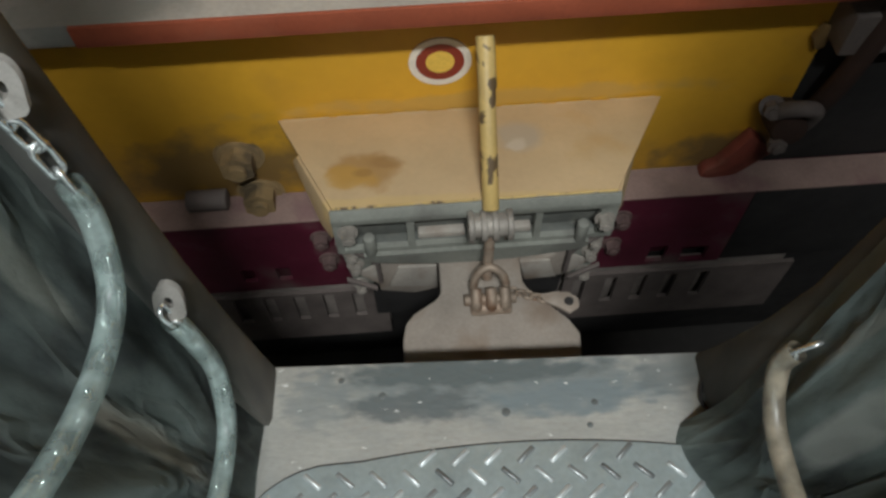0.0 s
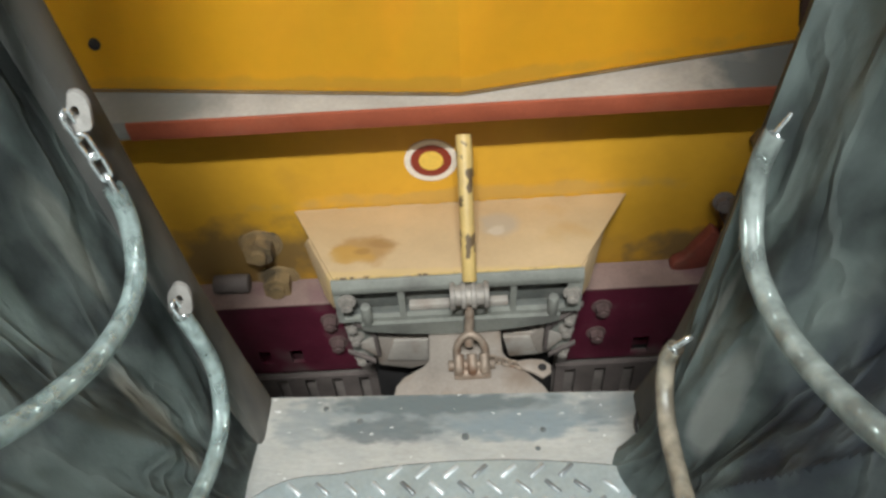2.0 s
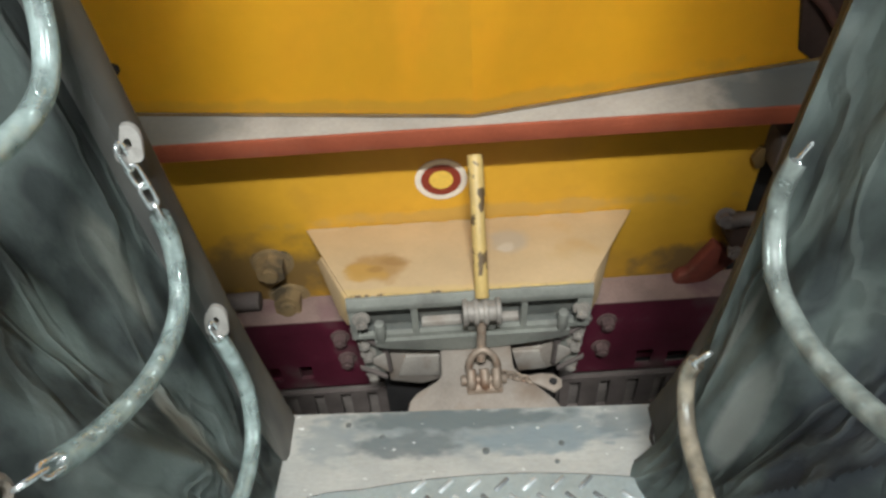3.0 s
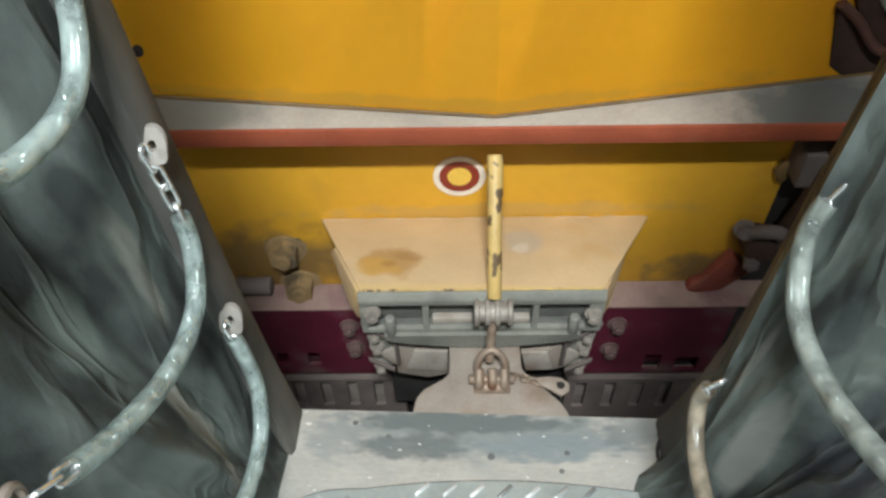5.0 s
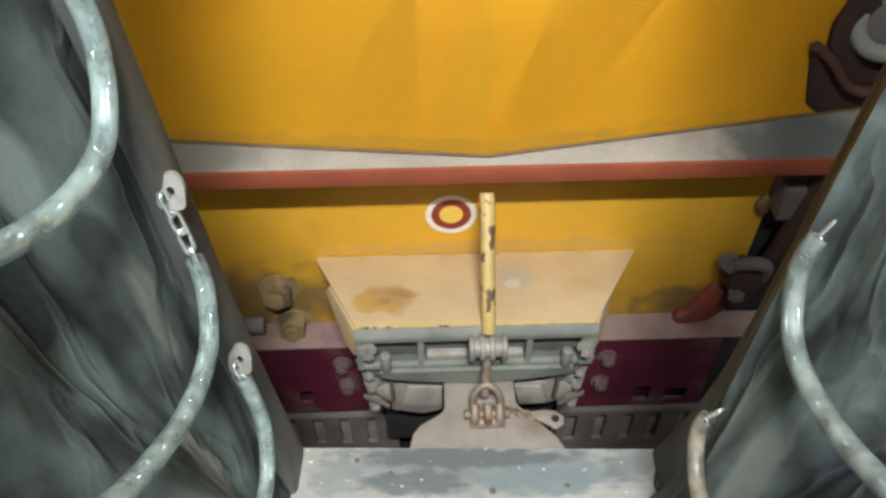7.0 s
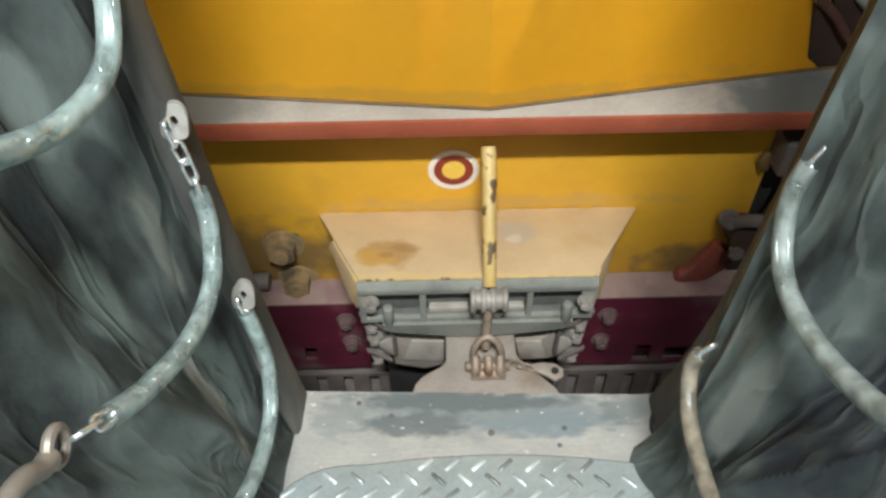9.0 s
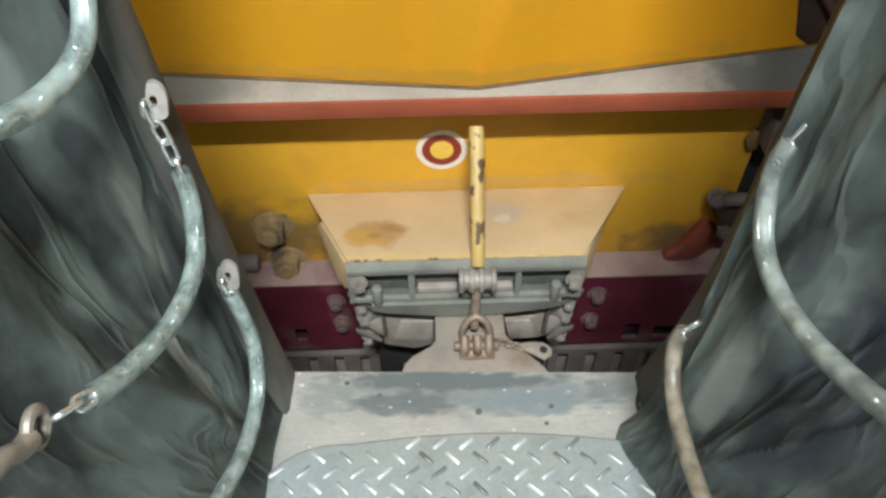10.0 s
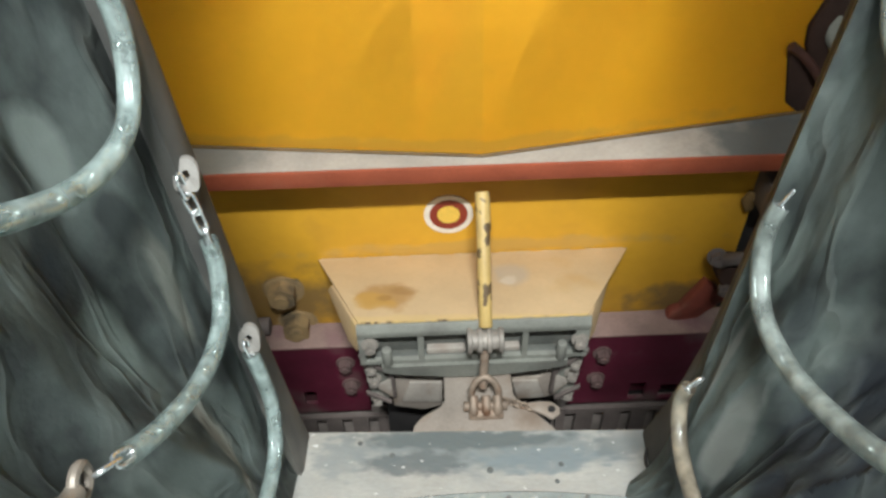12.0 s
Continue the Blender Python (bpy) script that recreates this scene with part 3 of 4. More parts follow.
HEAD_IRON = surface("brown_dusted_iron", (0.36, 0.31, 0.26), 0.75, metal=0.1, vary=0.15, scale=10, dirt=(0.27, 0.21, 0.16), dirt_at=0.5, dirt_scale=9)
# ---- coupler ----
coupler = thing("coupler", (0.02, 0.37, -0.5), "grey cast-iron coupler in its pocket with a yellow lever", "coupler")
FY = 0.360
frame_part = part("pocket_frame", plate_with_holes(-0.262, 0.296, -0.2525, -0.146, FY, 0.014, [(-0.247, -0.119, -0.240, -0.1475), (-0.104, 0.000, -0.240, -0.1475), (0.084, 0.134, -0.240, -0.1475), (0.148, 0.262, -0.240, -0.1475)]), IRON, coupler, "dusty grey cast pocket frame with four windows", False)
part("flange", slab([(-0.262, FY + 0.012, -0.110), (-0.262, FY + 0.005, -0.1085), (-0.262, FY - 0.004, -0.130), (-0.262, FY - 0.004, -0.146), (-0.262, FY + 0.020, -0.1465)], (0.558, 0, 0), 0.002), IRON, frame_part, "dusty grey upper flange")
part("recess", box(-0.262, 0.296, FY + 0.036, FY + 0.050, -0.245, -0.138, 0.001), RECESS, frame_part, "recess behind the windows, shade in its colour")
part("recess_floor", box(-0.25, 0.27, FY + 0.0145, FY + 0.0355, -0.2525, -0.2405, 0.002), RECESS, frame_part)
part("recess_block", box(-0.098, -0.002, FY + 0.015, FY + 0.0355, -0.240, -0.220, 0.004), PALE_IRON, frame_part, "pale block inside the recess")
part("recess_block", box(0.088, 0.132, FY + 0.015, FY + 0.0355, -0.240, -0.222, 0.004), PALE_IRON, frame_part, "pale block inside the recess")
for x in (-0.195, 0.232):
    part("stud", rod((x, FY - 0.002, -0.2525), (x, FY - 0.002, -0.192), 0.0125, 16, 0.004), IRON, frame_part)
part("boss", box(0.006, 0.078, FY - 0.012, FY - 0.001, -0.232, -0.128, 0.005), IRON, frame_part)


def curved_lip():
    """The lower lip of the frame, sagging in the middle, carried forward as a shallow arch."""
    bm = bmesh.new()
    rows = []
    for i in range(25):
        s = i / 24
        x = -0.210 + 0.460 * s
        sag = 0.026 * math.sin(math.pi * s) + (0.006 if 0.03 < s < 0.97 else 0)
        rows.append([bm.verts.new(p) for p in ((x, FY - 0.010, -0.253), (x, FY + 0.065, -0.253), (x, FY + 0.065, -0.278 - sag), (x, FY - 0.006, -0.276 - sag))])
    for a, b in zip(rows, rows[1:]):
        for j in range(4):
            bm.faces.new((a[j], a[(j + 1) % 4], b[(j + 1) % 4], b[j]))
    bm.faces.new(rows[0]), bm.faces.new(rows[-1][::-1])
    return bm


part("lower_lip", curved_lip(), IRON, frame_part)
# black box stands in for the shade inside the pocket
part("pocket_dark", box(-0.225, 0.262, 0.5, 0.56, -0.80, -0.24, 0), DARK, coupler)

# trough-shaped blocks on both sides of the head, dusty inside
block = part("side_block", slab([(-0.204, 0.40, -0.288), (-0.185, 0.40, -0.327), (-0.151, 0.40, -0.369), (-0.059, 0.40, -0.373), (-0.060, 0.40, -0.498), (-0.115, 0.40, -0.516), (-0.196, 0.40, -0.492)], (0, 0.09, 0.0), 0.006), HEAD_IRON, coupler, "dusty grey trough-shaped block beside the head")
part("dusty_face", slab([(-0.147, 0.399, -0.376), (-0.062, 0.399, -0.380), (-0.062, 0.399, -0.470), (-0.172, 0.399, -0.460)], (0, -0.008, 0.0), 0.003), PALE_IRON, block, "pale dusty face")
block = part("side_block", slab([(0.119, 0.40, -0.380), (0.193, 0.40, -0.383), (0.225, 0.40, -0.342), (0.242, 0.40, -0.29), (0.246, 0.40, -0.470), (0.218, 0.40, -0.480), (0.137, 0.40, -0.482)], (0, 0.09, 0.0), 0.006), HEAD_IRON, coupler, "dusty grey trough-shaped block beside the head")
part("dusty_face", slab([(0.122, 0.399, -0.387), (0.189, 0.399, -0.389), (0.212, 0.399, -0.466), (0.138, 0.399, -0.470)], (0, -0.008, 0.0), 0.003), PALE_IRON, block, "pale dusty face")


def side_frame(sx, drop):
    """The side casting of the pocket: a back plate, an edge rib, two gusset webs, two flat straps and four bolts."""
    def at(d, y, z):
        return (0.0195 + sx * d, y, z - drop)
    ob = part("side_casting", slab([at(0.268, 0.402, -0.190), at(0.215, 0.402, -0.190), at(0.205, 0.402, -0.30), at(0.205, 0.402, -0.43), at(0.240, 0.402, -0.475), at(0.272, 0.402, -0.44), at(0.286, 0.402, -0.30)], (0, 0.05, 0), 0.005), IRON, coupler, "grey side casting with bolts")
    part("rib", slab([at(0.226, 0.384, -0.245), at(0.208, 0.384, -0.245), at(0.203, 0.384, -0.43), at(0.216, 0.384, -0.43)], (0, 0.018, 0), 0.003), SLOT_IRON, ob, "dark edge rib")
    for d, z, r in ((0.2540, -0.174, 0.0145), (0.2620, -0.311, 0.0135), (0.2590, -0.362, 0.0135), (0.2560, -0.446, 0.0125)):
        part("bolt", hexbolt(at(d, FY + 0.001 if z > -0.2 else 0.401, z), (-0.1 * sx, -1, 0.15), r, 0.022, washer=0.004), BOLT_IRON, ob, smooth=False)
    part("web", slab([at(0.276, 0.388, -0.236), at(0.222, 0.388, -0.246), at(0.220, 0.388, -0.300)], (0, -0.005, 0), 0.001), PALE_IRON, ob, "pale dusty gusset")
    part("web", slab([at(0.256, 0.388, -0.376), at(0.214, 0.388, -0.345), at(0.213, 0.388, -0.428)], (0, -0.005, 0), 0.001), PALE_IRON, ob, "pale dusty gusset")
    for (d0, z0), (d1, z1) in (((0.288, -0.236), (0.219, -0.309)), ((0.281, -0.388), (0.217, -0.437))):
        part("strap", slab([at(d0, 0.386, z0), at(d1, 0.386, z1), at(d1, 0.386, z1 - 0.013), at(d0, 0.386, z0 - 0.013)], (0, -0.010, 0), 0.002), SLOT_IRON, ob, "dark flat strap")
    return ob


side_frame(-1, 0.0)
side_frame(1, 0.011)

# drawbar with a flared end, flat on top
BAR_Z = -0.32


def drawbar():
    out = [(-0.059, 0.46), (-0.060, 0.292), (-0.072, 0.277), (-0.118, 0.249), (-0.136, 0.226), (-0.143, 0.19), (-0.143, 0.10), (0.205, 0.10), (0.214, 0.18), (0.198, 0.210), (0.166, 0.245), (0.128, 0.282), (0.114, 0.305), (0.114, 0.46)]
    return slab([(x, y, BAR_Z) for x, y in out], (0, 0, -0.07), 0.007)


part("drawbar", drawbar(), HEAD_IRON, coupler, "pale dusty drawbar with a flared end")
# lever, clevis, eye and shackle
lever = part("lever", rod((0.043, 0.350, -0.115), (0.046, 0.566, 0.118), 0.0160, 24, 0.003), PIPE, coupler, "cream-yellow lever with chipped paint")
part("collar", rod((0.0465, 0.505, 0.048), (0.046, 0.566, 0.118), 0.0175, 24, 0.002), PIPE, lever)
clevis = part("clevis", rod((0.000, 0.335, -0.143), (0.082, 0.335, -0.143), 0.024, 24, 0.004), BOLT_IRON, coupler, "worn grey clevis with a cross pin")
for x in (0.004, 0.028, 0.050, 0.078):
    part("cheek", rod((x - 0.006, 0.334, -0.143), (x + 0.006, 0.334, -0.143), 0.031, 26, 0.003), BOLT_IRON, clevis, "worn clevis cheek")
part("eye_bolt", tube(spline([(0.040, 0.322, -0.165), (0.038, 0.312, -0.205), (0.036, 0.300, -0.242), (0.035, 0.288, -0.266)]), 0.0105, 16), RUST, clevis)
shackle = part("shackle", tube(spline([(0.014, 0.262, -0.302), (0.006, 0.272, -0.276), (0.013, 0.284, -0.245), (0.038, 0.292, -0.229), (0.063, 0.284, -0.245), (0.072, 0.272, -0.276), (0.066, 0.262, -0.302)]), 0.0085, 14), RUST, coupler, "worn brown iron shackle")
part("pin", rod((-0.014, 0.258, -0.298), (0.092, 0.258, -0.298), 0.012, 18, 0.003), RUST, shackle)
for x in (0.010, 0.040, 0.068):
    part("eye", tube(spline([(x, 0.268, -0.270), (x, 0.242, -0.292), (x, 0.250, -0.318)]), 0.0115, 14), RUST, shackle)
part("saddle", rod((-0.002, 0.246, BAR_Z + 0.006), (0.082, 0.246, BAR_Z + 0.006), 0.015, 20, 0.005), RUST, shackle)
for i in range(6):
    s = i / 5
    c = Vector((0.088 + 0.075 * s, 0.272 - 0.02 * s, BAR_Z + 0.008 + 0.012 * (1 - s)))
    part("chain_link", ring(c, (0.2, 0.3 + (i % 2), 1 - (i % 2)), 0.0105, 0.0035, 16, 8), RUST, coupler, "small rusty chain link")
tag_ring = [(0.138, 0.262), (0.173, 0.266), (0.200, 0.262), (0.218, 0.246), (0.216, 0.226), (0.196, 0.214), (0.174, 0.230), (0.148, 0.244)]
tag = part("tag", slab([(x, y, BAR_Z + 0.012) for x, y in tag_ring], (0, 0, 0.010), 0.003), HEAD_IRON, coupler, "flat iron tag with a hole")
# black disc paints the dark inside of the hole
part("tag_hole", rod((0.197, 0.240, BAR_Z + 0.020), (0.197, 0.240, BAR_Z + 0.0235), 0.0095, 16), DARK, tag)

# ---- gangway deck ----
deck = thing("gangway_plate", (0.0, -0.5, -0.01), "worn grey steel gangway plate with a tread plate on it", "gangway plate", kind="structure")
DECK_WORN = surface("scuffed_deck_paint", (0.40, 0.395, 0.36), 0.58, metal=0.1, vary=0.12, scale=9, dirt=(0.29, 0.30, 0.285), dirt_at=0.46, dirt_soft=0.25, dirt_scale=6, stretch=(0.7, 1.5, 1),
                    stains_and_shade=[((0.04, -0.040, 0), (0.33, 0.058, 0.1), (0.215, 0.245, 0.245), 0.9, 1.1), ((-0.01, -0.020, 0), (0.24, 0.026, 0.1), (0.115, 0.140, 0.142), 0.85, 1.3), ((-0.09, -0.070, 0), (0.11, 0.030, 0.1), (0.115, 0.135, 0.138), 0.75, 1.6),
                            ((0.15, -0.062, 0), (0.14, 0.032, 0.1), (0.19, 0.235, 0.25), 0.7, 1.8), ((0.30, -0.03, 0), (0.07, 0.04, 0.1), (0.16, 0.18, 0.18), 0.6, 1.6), ((-0.235, -0.06, 0), (0.05, 0.05, 0.1), (0.25, 0.275, 0.27), 0.7, 1.8)],
                    fleck=(0.80, 0.81, 0.78), fleck_at=0.685, fleck_scale=58, bump=0.3, bump_scale=70, patch_scale=34.0, crisp=0.62)
part("plate", box(-0.345, 0.43, -1.25, 0.0, -0.014, 0.0, 0.004), DECK_WORN, deck, "scuffed grey plate")


def tread_outline():
    """A wide shallow arch in front, with a round shoulder at one end and a clipped one at the other."""
    pts = [(-0.335, -1.2), (-0.335, -0.27)]
    for i in range(1, 9):
        a = math.pi / 2 * i / 8
        pts.append((-0.335 + 0.14 * (1 - math.cos(a)), -0.27 + 0.116 * math.sin(a)))
    for i in range(1, 17):
        x = -0.195 + 0.485 * i / 16
        pts.append((x, -0.131 - 0.33 * (x - 0.09) ** 2))
    pts += [(0.318, -0.158), (0.350, -0.19), (0.350, -1.2)]
    return pts


PLUG = surface("dark_rivet", (0.13, 0.14, 0.135), 0.5, metal=0.3, vary=0.2, scale=60)
outline = tread_outline()
tread = part("tread_plate", slab([(x, y, 0.0005) for x, y in outline], (0, 0, 0.006), 0.001), TREAD, deck, "galvanised tread plate with raised lugs")


def lug_mesh():
    bm = bmesh.new()
    low, high = [], []
    for x, y in ((-0.0160, -0.0028), (-0.0138, -0.0041), (0.0138, -0.0041), (0.0160, -0.0028), (0.0160, 0.0028), (0.0138, 0.0041), (-0.0138, 0.0041), (-0.0160, 0.0028)):
        low.append(bm.verts.new((x, y, 0)))
        high.append(bm.verts.new((x * 0.86, y * 0.55, 0.0030)))
    for i in range(8):
        bm.faces.new((low[i], low[(i + 1) % 8], high[(i + 1) % 8], high[i]))
    bm.faces.new(high)
    me = bpy.data.meshes.new("lug")
    for f in bm.faces:
        f.smooth = True
    bm.to_mesh(me)
    bm.free()
    me.materials.append(LUG)
    return me


def tread_top(x):
    ys = [(abs(px - x), py) for px, py in outline if py > -0.5]
    return min(ys)[1]


# thin black tube stands for the shadow gap at the tread edge
part("edge_grime", tube([(x, y + 0.001, 0.0012) for x, y in outline if y > -0.45], 0.0022, 6), DARK, deck, "dark line painting the shadow gap along the tread plate's edge")
lug = lug_mesh()
PX, PY = 0.0462, 0.055
for j in range(-1, 13):
    for i in range(-9, 9):
        for k in (0, 1):
            x, y = (i + 0.5 * k) * PX + 0.022, -0.150 - (j + 0.5 * k) * PY
            if -0.318 < x < 0.336 and y < tread_top(x) - 0.010 and y > -0.74:
                ob = new("lug", lug)
                ob.parent = tread
                ob.matrix_parent_inverse = tread.matrix_world.inverted()
                ob.matrix_basis = pose(x, y, 0.0063, 0, 0, (42 if k == 0 else -42) + random.uniform(-3, 3))


for x, y, r in ((-0.136, -0.053, 0.0055), (0.045, -0.085, 0.0065), (0.176, -0.074, 0.0050), (-0.198, -0.027, 0.0050), (0.165, -0.108, 0.0045)):
    part("plug", rod((x, y, -0.003), (x, y, 0.0012), r, 14, 0.0006), PLUG, deck, "dark worn rivet head")

# ---- gangway sides: posts, canvas, chains ----
def post_x(side, z):
    """Centre line of the post's inner face, leaning out with height; the west one bends in above view for shade."""
    z = max(z, -0.1)
    # above 1.05, out of view, the west side bends in to block lamp light
    lean = min(z, 1.0) - max(0, min(z, 1.5) - 1.05) * 2.5
    return -0.301 - 0.058 * lean if side < 0 else 0.340 + 0.053 * min(z, 1.2)


def post(side, y0, y1, kick):
    bm = bmesh.new()
    rows = []
    zs = [-0.03, 0.0, 0.06, 0.14, 0.24, 0.36, 0.5, 0.7, 0.9, 1.2, 1.6, 2.0, 2.3]
    for z in zs:
        k = kick * max(0, 1 - z / 0.45) ** 1.6
        x = post_x(side, z)
        xo = x + side * 0.03
        rows.append([bm.verts.new(p) for p in ((x, y0, z), (x - side * 0.004, y0 + 0.01, z), (x - side * 0.004, y1 + k - 0.008, z), (x, y1 + k, z), (xo, y1 + k, z), (xo, y0, z))])
    for a, b in zip(rows, rows[1:]):
        for j in range(6):
            bm.faces.new((a[j], a[(j + 1) % 6], b[(j + 1) % 6], b[j]))
    bm.faces.new(rows[0]), bm.faces.new(rows[-1][::-1])
    return bm


def canvas(side, seed):
    """The canvas wall, hung in loose folds that gather towards its foot."""
    rnd = random.Random(seed)
    ph = [rnd.uniform(0, 6.28) for _ in range(8)]
    bm = bmesh.new()
    ny, nz = 120, 150
    y_far, y_near = (-0.075, -0.66) if side < 0 else (-0.110, -0.66)
    rows = []

    def crease(v, sharp):
        return (0.5 + 0.5 * math.cos(2 * v)) ** sharp
    for a in range(nz + 1):
        z = -0.012 + 2.3 * (a / nz) ** 1.35
        row = []
        for b in range(ny + 1):
            s = b / ny
            y = y_far + (y_near - y_far) * s
            loose = min(1, s * (7 if side < 0 else 5)) * min(1, (1 - s) * 9 + 0.15)
            belly = 0.115 * math.sin(math.pi * (s if side < 0 else max(0, s - 0.05) / 0.95)) ** 0.7 * min(1, 0.12 + z * 1.5)
            wob = 0.05 * noise.noise(Vector((s * 2, z * 1.2, seed + 0.5)))
            # folds fan out from a gathered foot: upright by the post, leaning towards the near end
            dy, dz = y - (-0.150 if side < 0 else -0.190), z + 0.02
            away = math.atan2(-dy, dz) + wob * 0.8
            reach = min(1, max(0, math.hypot(dy, dz) - 0.03) * 4.0)
            fan = math.exp(-((away - (0.10 if side < 0 else -0.02)) / (0.42 if side < 0 else 0.55)) ** 2)
            fold = -0.040 * crease(away * (8.5 if side < 0 else 9.5) + ph[1] + 0.6 * z, 1.3) - 0.012 * crease(away * 19 + ph[2] + 1.5 * z, 1.6)
            fold -= 0.0035 * crease(away * 37 + ph[3] + z, 1.4)
            fold *= reach * fan
            ridge = 1 - abs(noise.noise(Vector((away * 4.2 + seed, math.hypot(dy, dz) * 1.6, seed * 1.7))))
            fine = 1 - abs(noise.noise(Vector((away * 9.0 - seed, math.hypot(dy, dz) * 3.2, seed * 2.3))))
            fold -= (0.022 * ridge ** 3.2 + 0.005 * fine ** 4) * reach
            fold += 0.030 * noise.noise(Vector((s * 2.4, z * 1.6, seed))) + 0.003 * noise.noise(Vector((s * 8, z * 4, seed)))
            skirt = 0.0
            if z < 0.14:
                k = (1 - z / 0.14) ** 2
                skirt = (0.05 if side > 0 else 0.018) * k * math.exp(-((s - (0.07 if side > 0 else 0.3)) / (0.13 if side > 0 else 0.3)) ** 2)
            edge = 0.012 if side < 0 else -0.008
            x = post_x(side, z) + side * (edge + belly + fold * loose * (0.45 + 0.55 * min(1, z * 3)) - skirt)
            row.append(bm.verts.new((x, y, z)))
        rows.append(row)
    for p, q in zip(rows, rows[1:]):
        for i in range(ny):
            bm.faces.new((p[i], p[i + 1], q[i + 1], q[i]))
    bmesh.ops.solidify(bm, geom=bm.faces[:], thickness=0.003)
    return bm


def link_mesh(length, width, wire):
    h = (length - width) / 2
    pts = []
    for i in range(9):
        a = -math.pi / 2 + math.pi * i / 8
        pts.append((h + width / 2 * math.cos(a), width / 2 * math.sin(a), 0))
    for i in range(9):
        a = math.pi / 2 + math.pi * i / 8
        pts.append((-h + width / 2 * math.cos(a), width / 2 * math.sin(a), 0))
    bm = tube(pts, wire, 6, True)
    me = bpy.data.meshes.new("link")
    for f in bm.faces:
        f.smooth = True
    bm.to_mesh(me)
    bm.free()
    me.materials.append(ZINC)
    return me


LINK = link_mesh(0.037, 0.0128, 0.0028)


def chain(path, hose_from, hose_to, hose_mat, label, first=0.012):
    """A chain hung along a smooth line, sleeved in clear hose over part of its length."""
    line = spline(path, 14)
    cum = [0.0]
    for a, b in zip(line, line[1:]):
        cum.append(cum[-1] + (b - a).length)

    def at(d):
        d = min(max(d, 0), cum[-1])
        i = max(k for k in range(len(cum)) if cum[k] <= d)
        i = min(i, len(line) - 2)
        t = (d - cum[i]) / max(1e-9, cum[i + 1] - cum[i])
        return line[i].lerp(line[i + 1], t), (line[i + 1] - line[i]).normalized()
    ob = thing("safety_chain", line[0], label, "chain", "gangway safety chains")
    d, i = first, 0
    while d < cum[-1] - 0.01:
        p, way = at(d)
        lk = new("link", LINK)
        lk.parent = ob
        lk.matrix_parent_inverse = ob.matrix_world.inverted()
        lk.matrix_basis = Matrix.Translation(p) @ way.to_track_quat("X", "Z").to_matrix().to_4x4() @ pose(0, 0, 0, 45 + 90 * (i % 2) + random.uniform(-12, 12))
        d, i = d + 0.0308, i + 1
    if hose_to > hose_from:
        k = 60
        part("hose", tube([at(hose_from + (hose_to - hose_from) * j / k)[0] for j in range(k + 1)], 0.0118, 18, caps=False), hose_mat, ob, "clouded clear plastic hose over the chain")
    return ob


def eye_tab(side, y, z, size=1.0):
    """A rounded steel tab with a hole, standing out from a post."""
    x = post_x(side, z) - side * 0.014 * size
    bm = bmesh.new()
    k = 28
    loops = []
    for dy in (0.0, 0.006):
        outer, inner = [], []
        for i in range(k):
            a = 2 * math.pi * i / k
            c, q = math.cos(a), math.sin(a)
            sq = (abs(c) ** 7 + abs(q) ** 7) ** (-1 / 7) if q < 0 else 1.0
            outer.append(bm.verts.new((x + 0.0250 * size * c * sq, y + dy + 0.012 * q, z + 0.010 + 0.027 * size * q * sq)))
            inner.append(bm.verts.new((x + 0.0075 * size * c, y + dy + 0.0035 * q, z + 0.010 + 0.0085 * size * q)))
        loops.append((outer, inner))
    (o0, i0), (o1, i1) = loops
    for i in range(k):
        j = (i + 1) % k
        bm.faces.new((o0[i], o0[j], i0[j], i0[i]))
        bm.faces.new((o1[i], i1[i], i1[j], o1[j]))
        bm.faces.new((o0[i], o1[i], o1[j], o0[j]))
        bm.faces.new((i0[i], i0[j], i1[j], i1[i]))
    return tagged(obj("eye_tab", bm, TAB, True), "pale steel tab with an eye, fixed to the gangway post", "bracket", "chain tabs")


sides = {}
for side, nm in ((-1, "west"), (1, "east")):
    g = thing("gangway_bellows", (post_x(side, 0), -0.35, 0.0), "black rubberised canvas gangway wall hanging in dusty folds", "gangway wall", "gangway walls")
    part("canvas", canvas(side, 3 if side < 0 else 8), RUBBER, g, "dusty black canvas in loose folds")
    part("post", post(side, *((-0.092, -0.030, 0.030) if side < 0 else (-0.150, -0.088, 0.085))), POST, g, "dark grimy edge post")
    part("post", post(side, -0.72, -0.63, 0.0), POST, g, "dark grimy edge post")
    sides[side] = g

foot_flap = part("foot_flap", slab([(0.402, 0.004, 0.004), (0.372, -0.020, 0.004), (0.340, -0.046, 0.004), (0.333, -0.078, 0.004), (0.356, -0.102, 0.004), (0.388, -0.118, 0.060), (0.398, -0.060, 0.085)], (0.004, 0.0, 0.006), 0.002), RUBBER, sides[1], "stiff grey flap at the canvas foot")
part("piping", tube(spline([(0.372, -0.018, 0.008), (0.341, -0.043, 0.007), (0.330, -0.070, 0.006), (0.334, -0.090, 0.006), (0.352, -0.106, 0.008), (0.378, -0.124, 0.012)]), 0.0032, 8), DARK, foot_flap, "black piping along the flap")
SAG = [(0, 0), (0.006, -0.08), (-0.002, -0.150), (-0.055, -0.205), (-0.155, -0.19), (-0.27, -0.122), (-0.36, -0.045), (-0.405, 0.0)]


def hung(side, x, y, z, depth=1.0, span=1.0, lift=0.0):
    return [(x - side * 0.014 * math.sin(math.pi * i / 7) + (0.020 if side > 0 and i == 0 else 0), y + dy * span, z + dz * depth + lift * i / 7) for i, (dy, dz) in enumerate(SAG)]


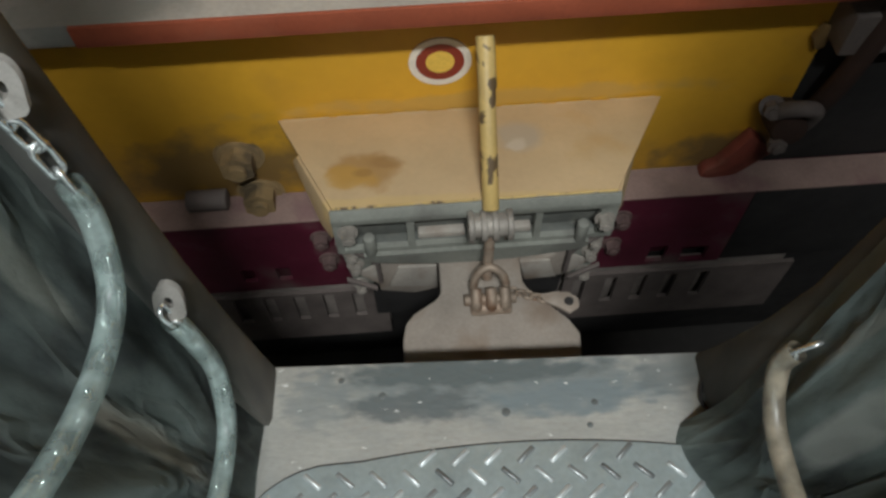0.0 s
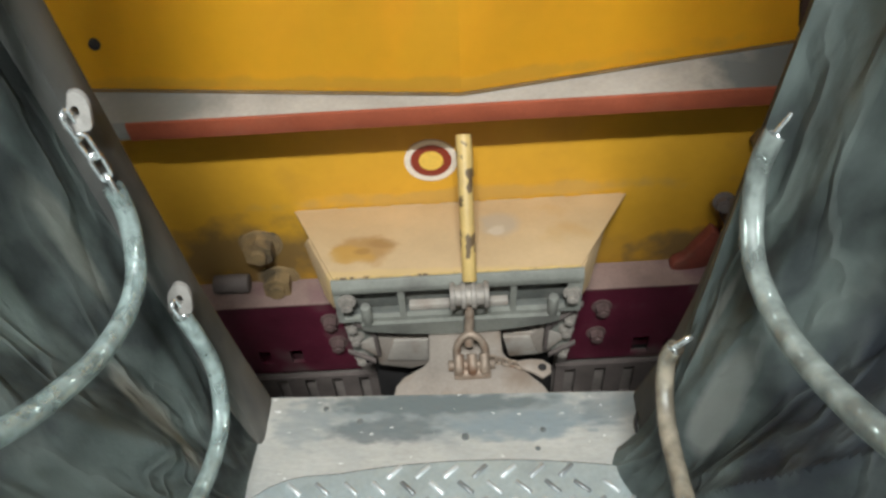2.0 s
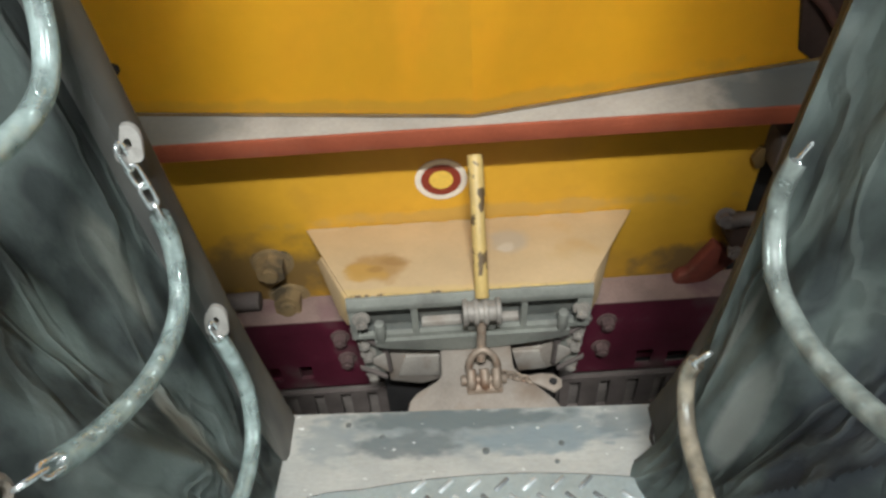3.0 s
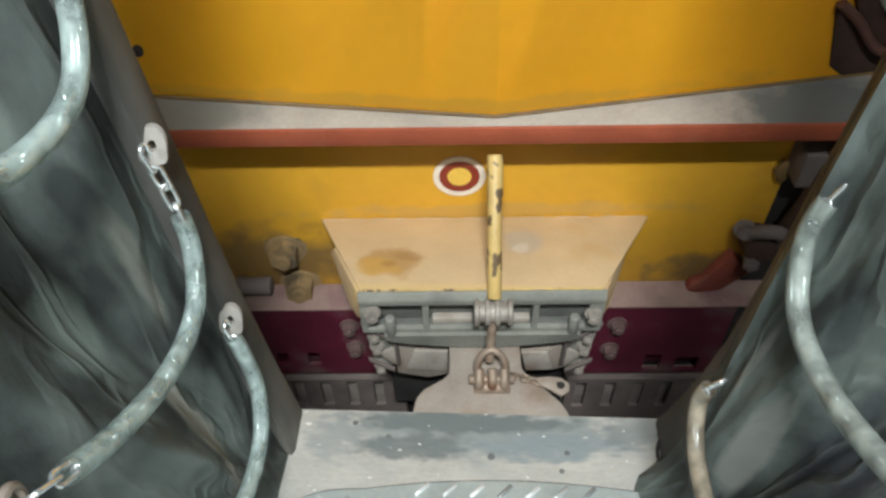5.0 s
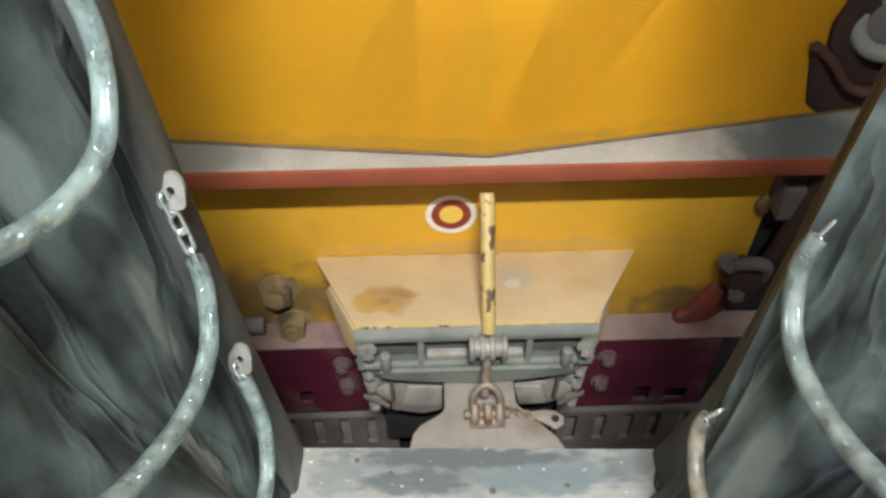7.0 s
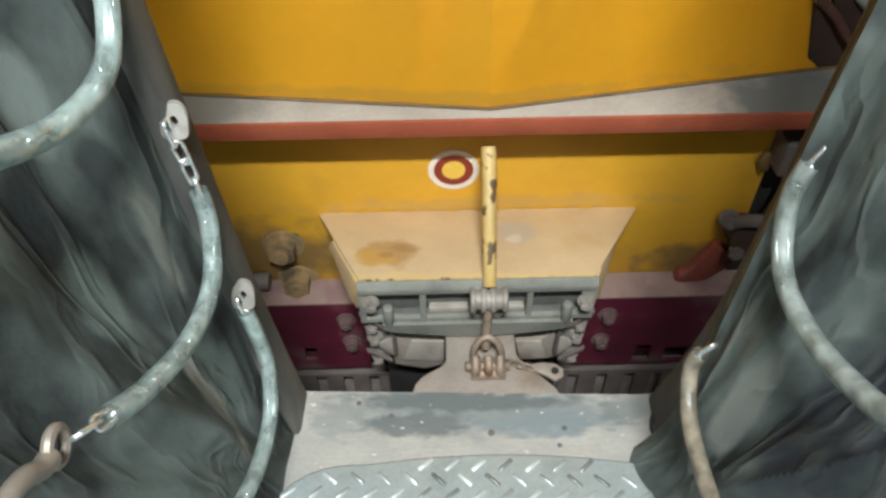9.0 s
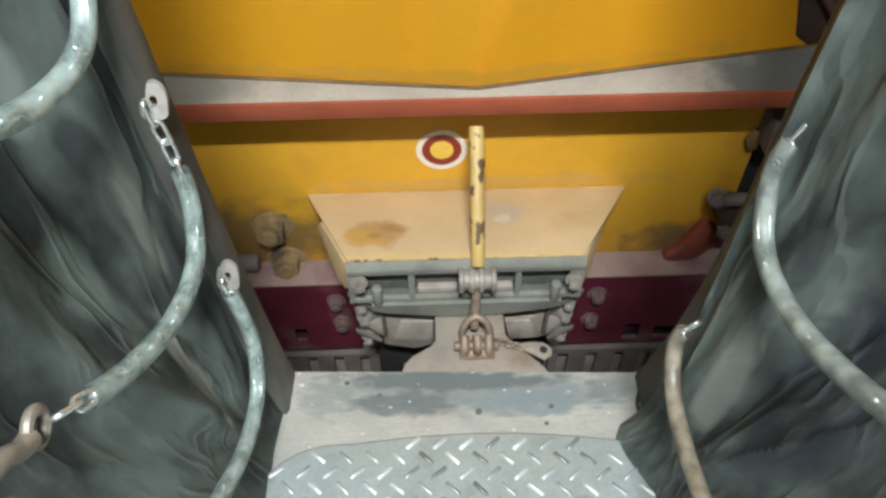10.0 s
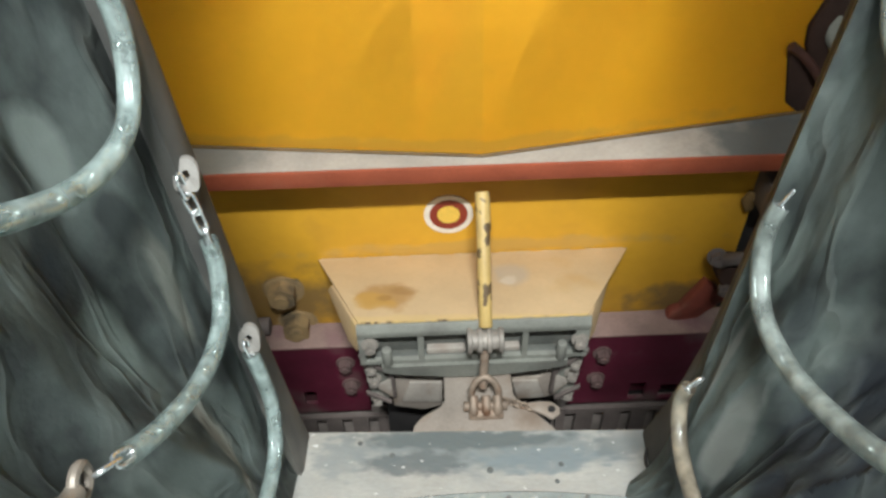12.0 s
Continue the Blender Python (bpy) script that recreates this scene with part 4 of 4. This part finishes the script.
for x, y, z, h0, dep in ((-0.317, -0.112, 0.406, 0.022, 1.05), (-0.336, -0.104, 0.705, 0.105, 1.0), (-0.355, -0.108, 1.035, 0.095, 1.02)):
    eye_tab(-1, y + 0.012, z - 0.014, 0.63)
    chain(hung(-1, x, y, z, dep, 1.12 if z > 1 else 1.0)[:7], h0, 0.535, HOSE, "zinc chain sleeved in clear hose, hung between two tabs")
for x, y, z, h0, dep, mt in ((0.328, -0.158, 0.386, 0.048, 0.58, HOSE_STAINED), (0.369, -0.150, 0.748, 0.066, 0.87, HOSE_GREY), (0.398, -0.150, 1.10, 0.075, 0.9, HOSE_GREY)):
    chain(hung(1, x, y, z, dep), h0, 0.56, mt, "zinc chain sleeved in stained clear hose" if mt is HOSE_STAINED else "zinc chain sleeved in clear hose, hung between two tabs", h0 - 0.010)


def snap_hook(at, way):
    """A cast hook with an eye that joins a chain to the near post."""
    a, d = Vector(at), Vector(way).normalized()
    side = Vector((0, 0, 1)).cross(d).normalized()
    up = d.cross(side)
    ob = tagged(obj("snap_hook", tube(spline([a + d * 0.012, a + d * 0.03 + up * 0.004, a + d * 0.05 + up * 0.016, a + d * 0.08 + up * 0.02, a + d * 0.105 + up * 0.006, a + d * 0.108 - up * 0.016, a + d * 0.085 - up * 0.026, a + d * 0.06 - up * 0.018], 8), lambda t: 0.0095 - 0.002 * t, 12), HOOK, True), "tan cast hook joining the chain to the near post", "hook", "chain hooks")
    part("eye", ring(a, side, 0.015, 0.0055, 20, 8), HOOK, ob)
    return ob


HOOK = surface("tan_cast_iron", (0.22, 0.19, 0.155), 0.5, metal=0.35, vary=0.2, scale=30)
snap_hook((-0.342, -0.472, 0.660), (0.05, -1, 0.30))
snap_hook((-0.360, -0.518, 0.985), (0.05, -1, 0.30))

# housing added out of view to go with the lamp
light = thing("ceiling_light", (0.09, -1.50, 3.10), "unseen ceiling light housing added above the lamp", "ceiling light")
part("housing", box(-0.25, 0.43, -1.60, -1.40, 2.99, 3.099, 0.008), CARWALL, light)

# the far car stands turned a little against the near one, as on a curve
turned = Matrix.Translation((0, 0.6, -0.1)) @ pose(0, 0, 0, 0, 0.5, 2.5) @ Matrix.Translation((0, -0.6, 0.1))
for far in (car, coupler):
    far.matrix_world = turned @ far.matrix_world
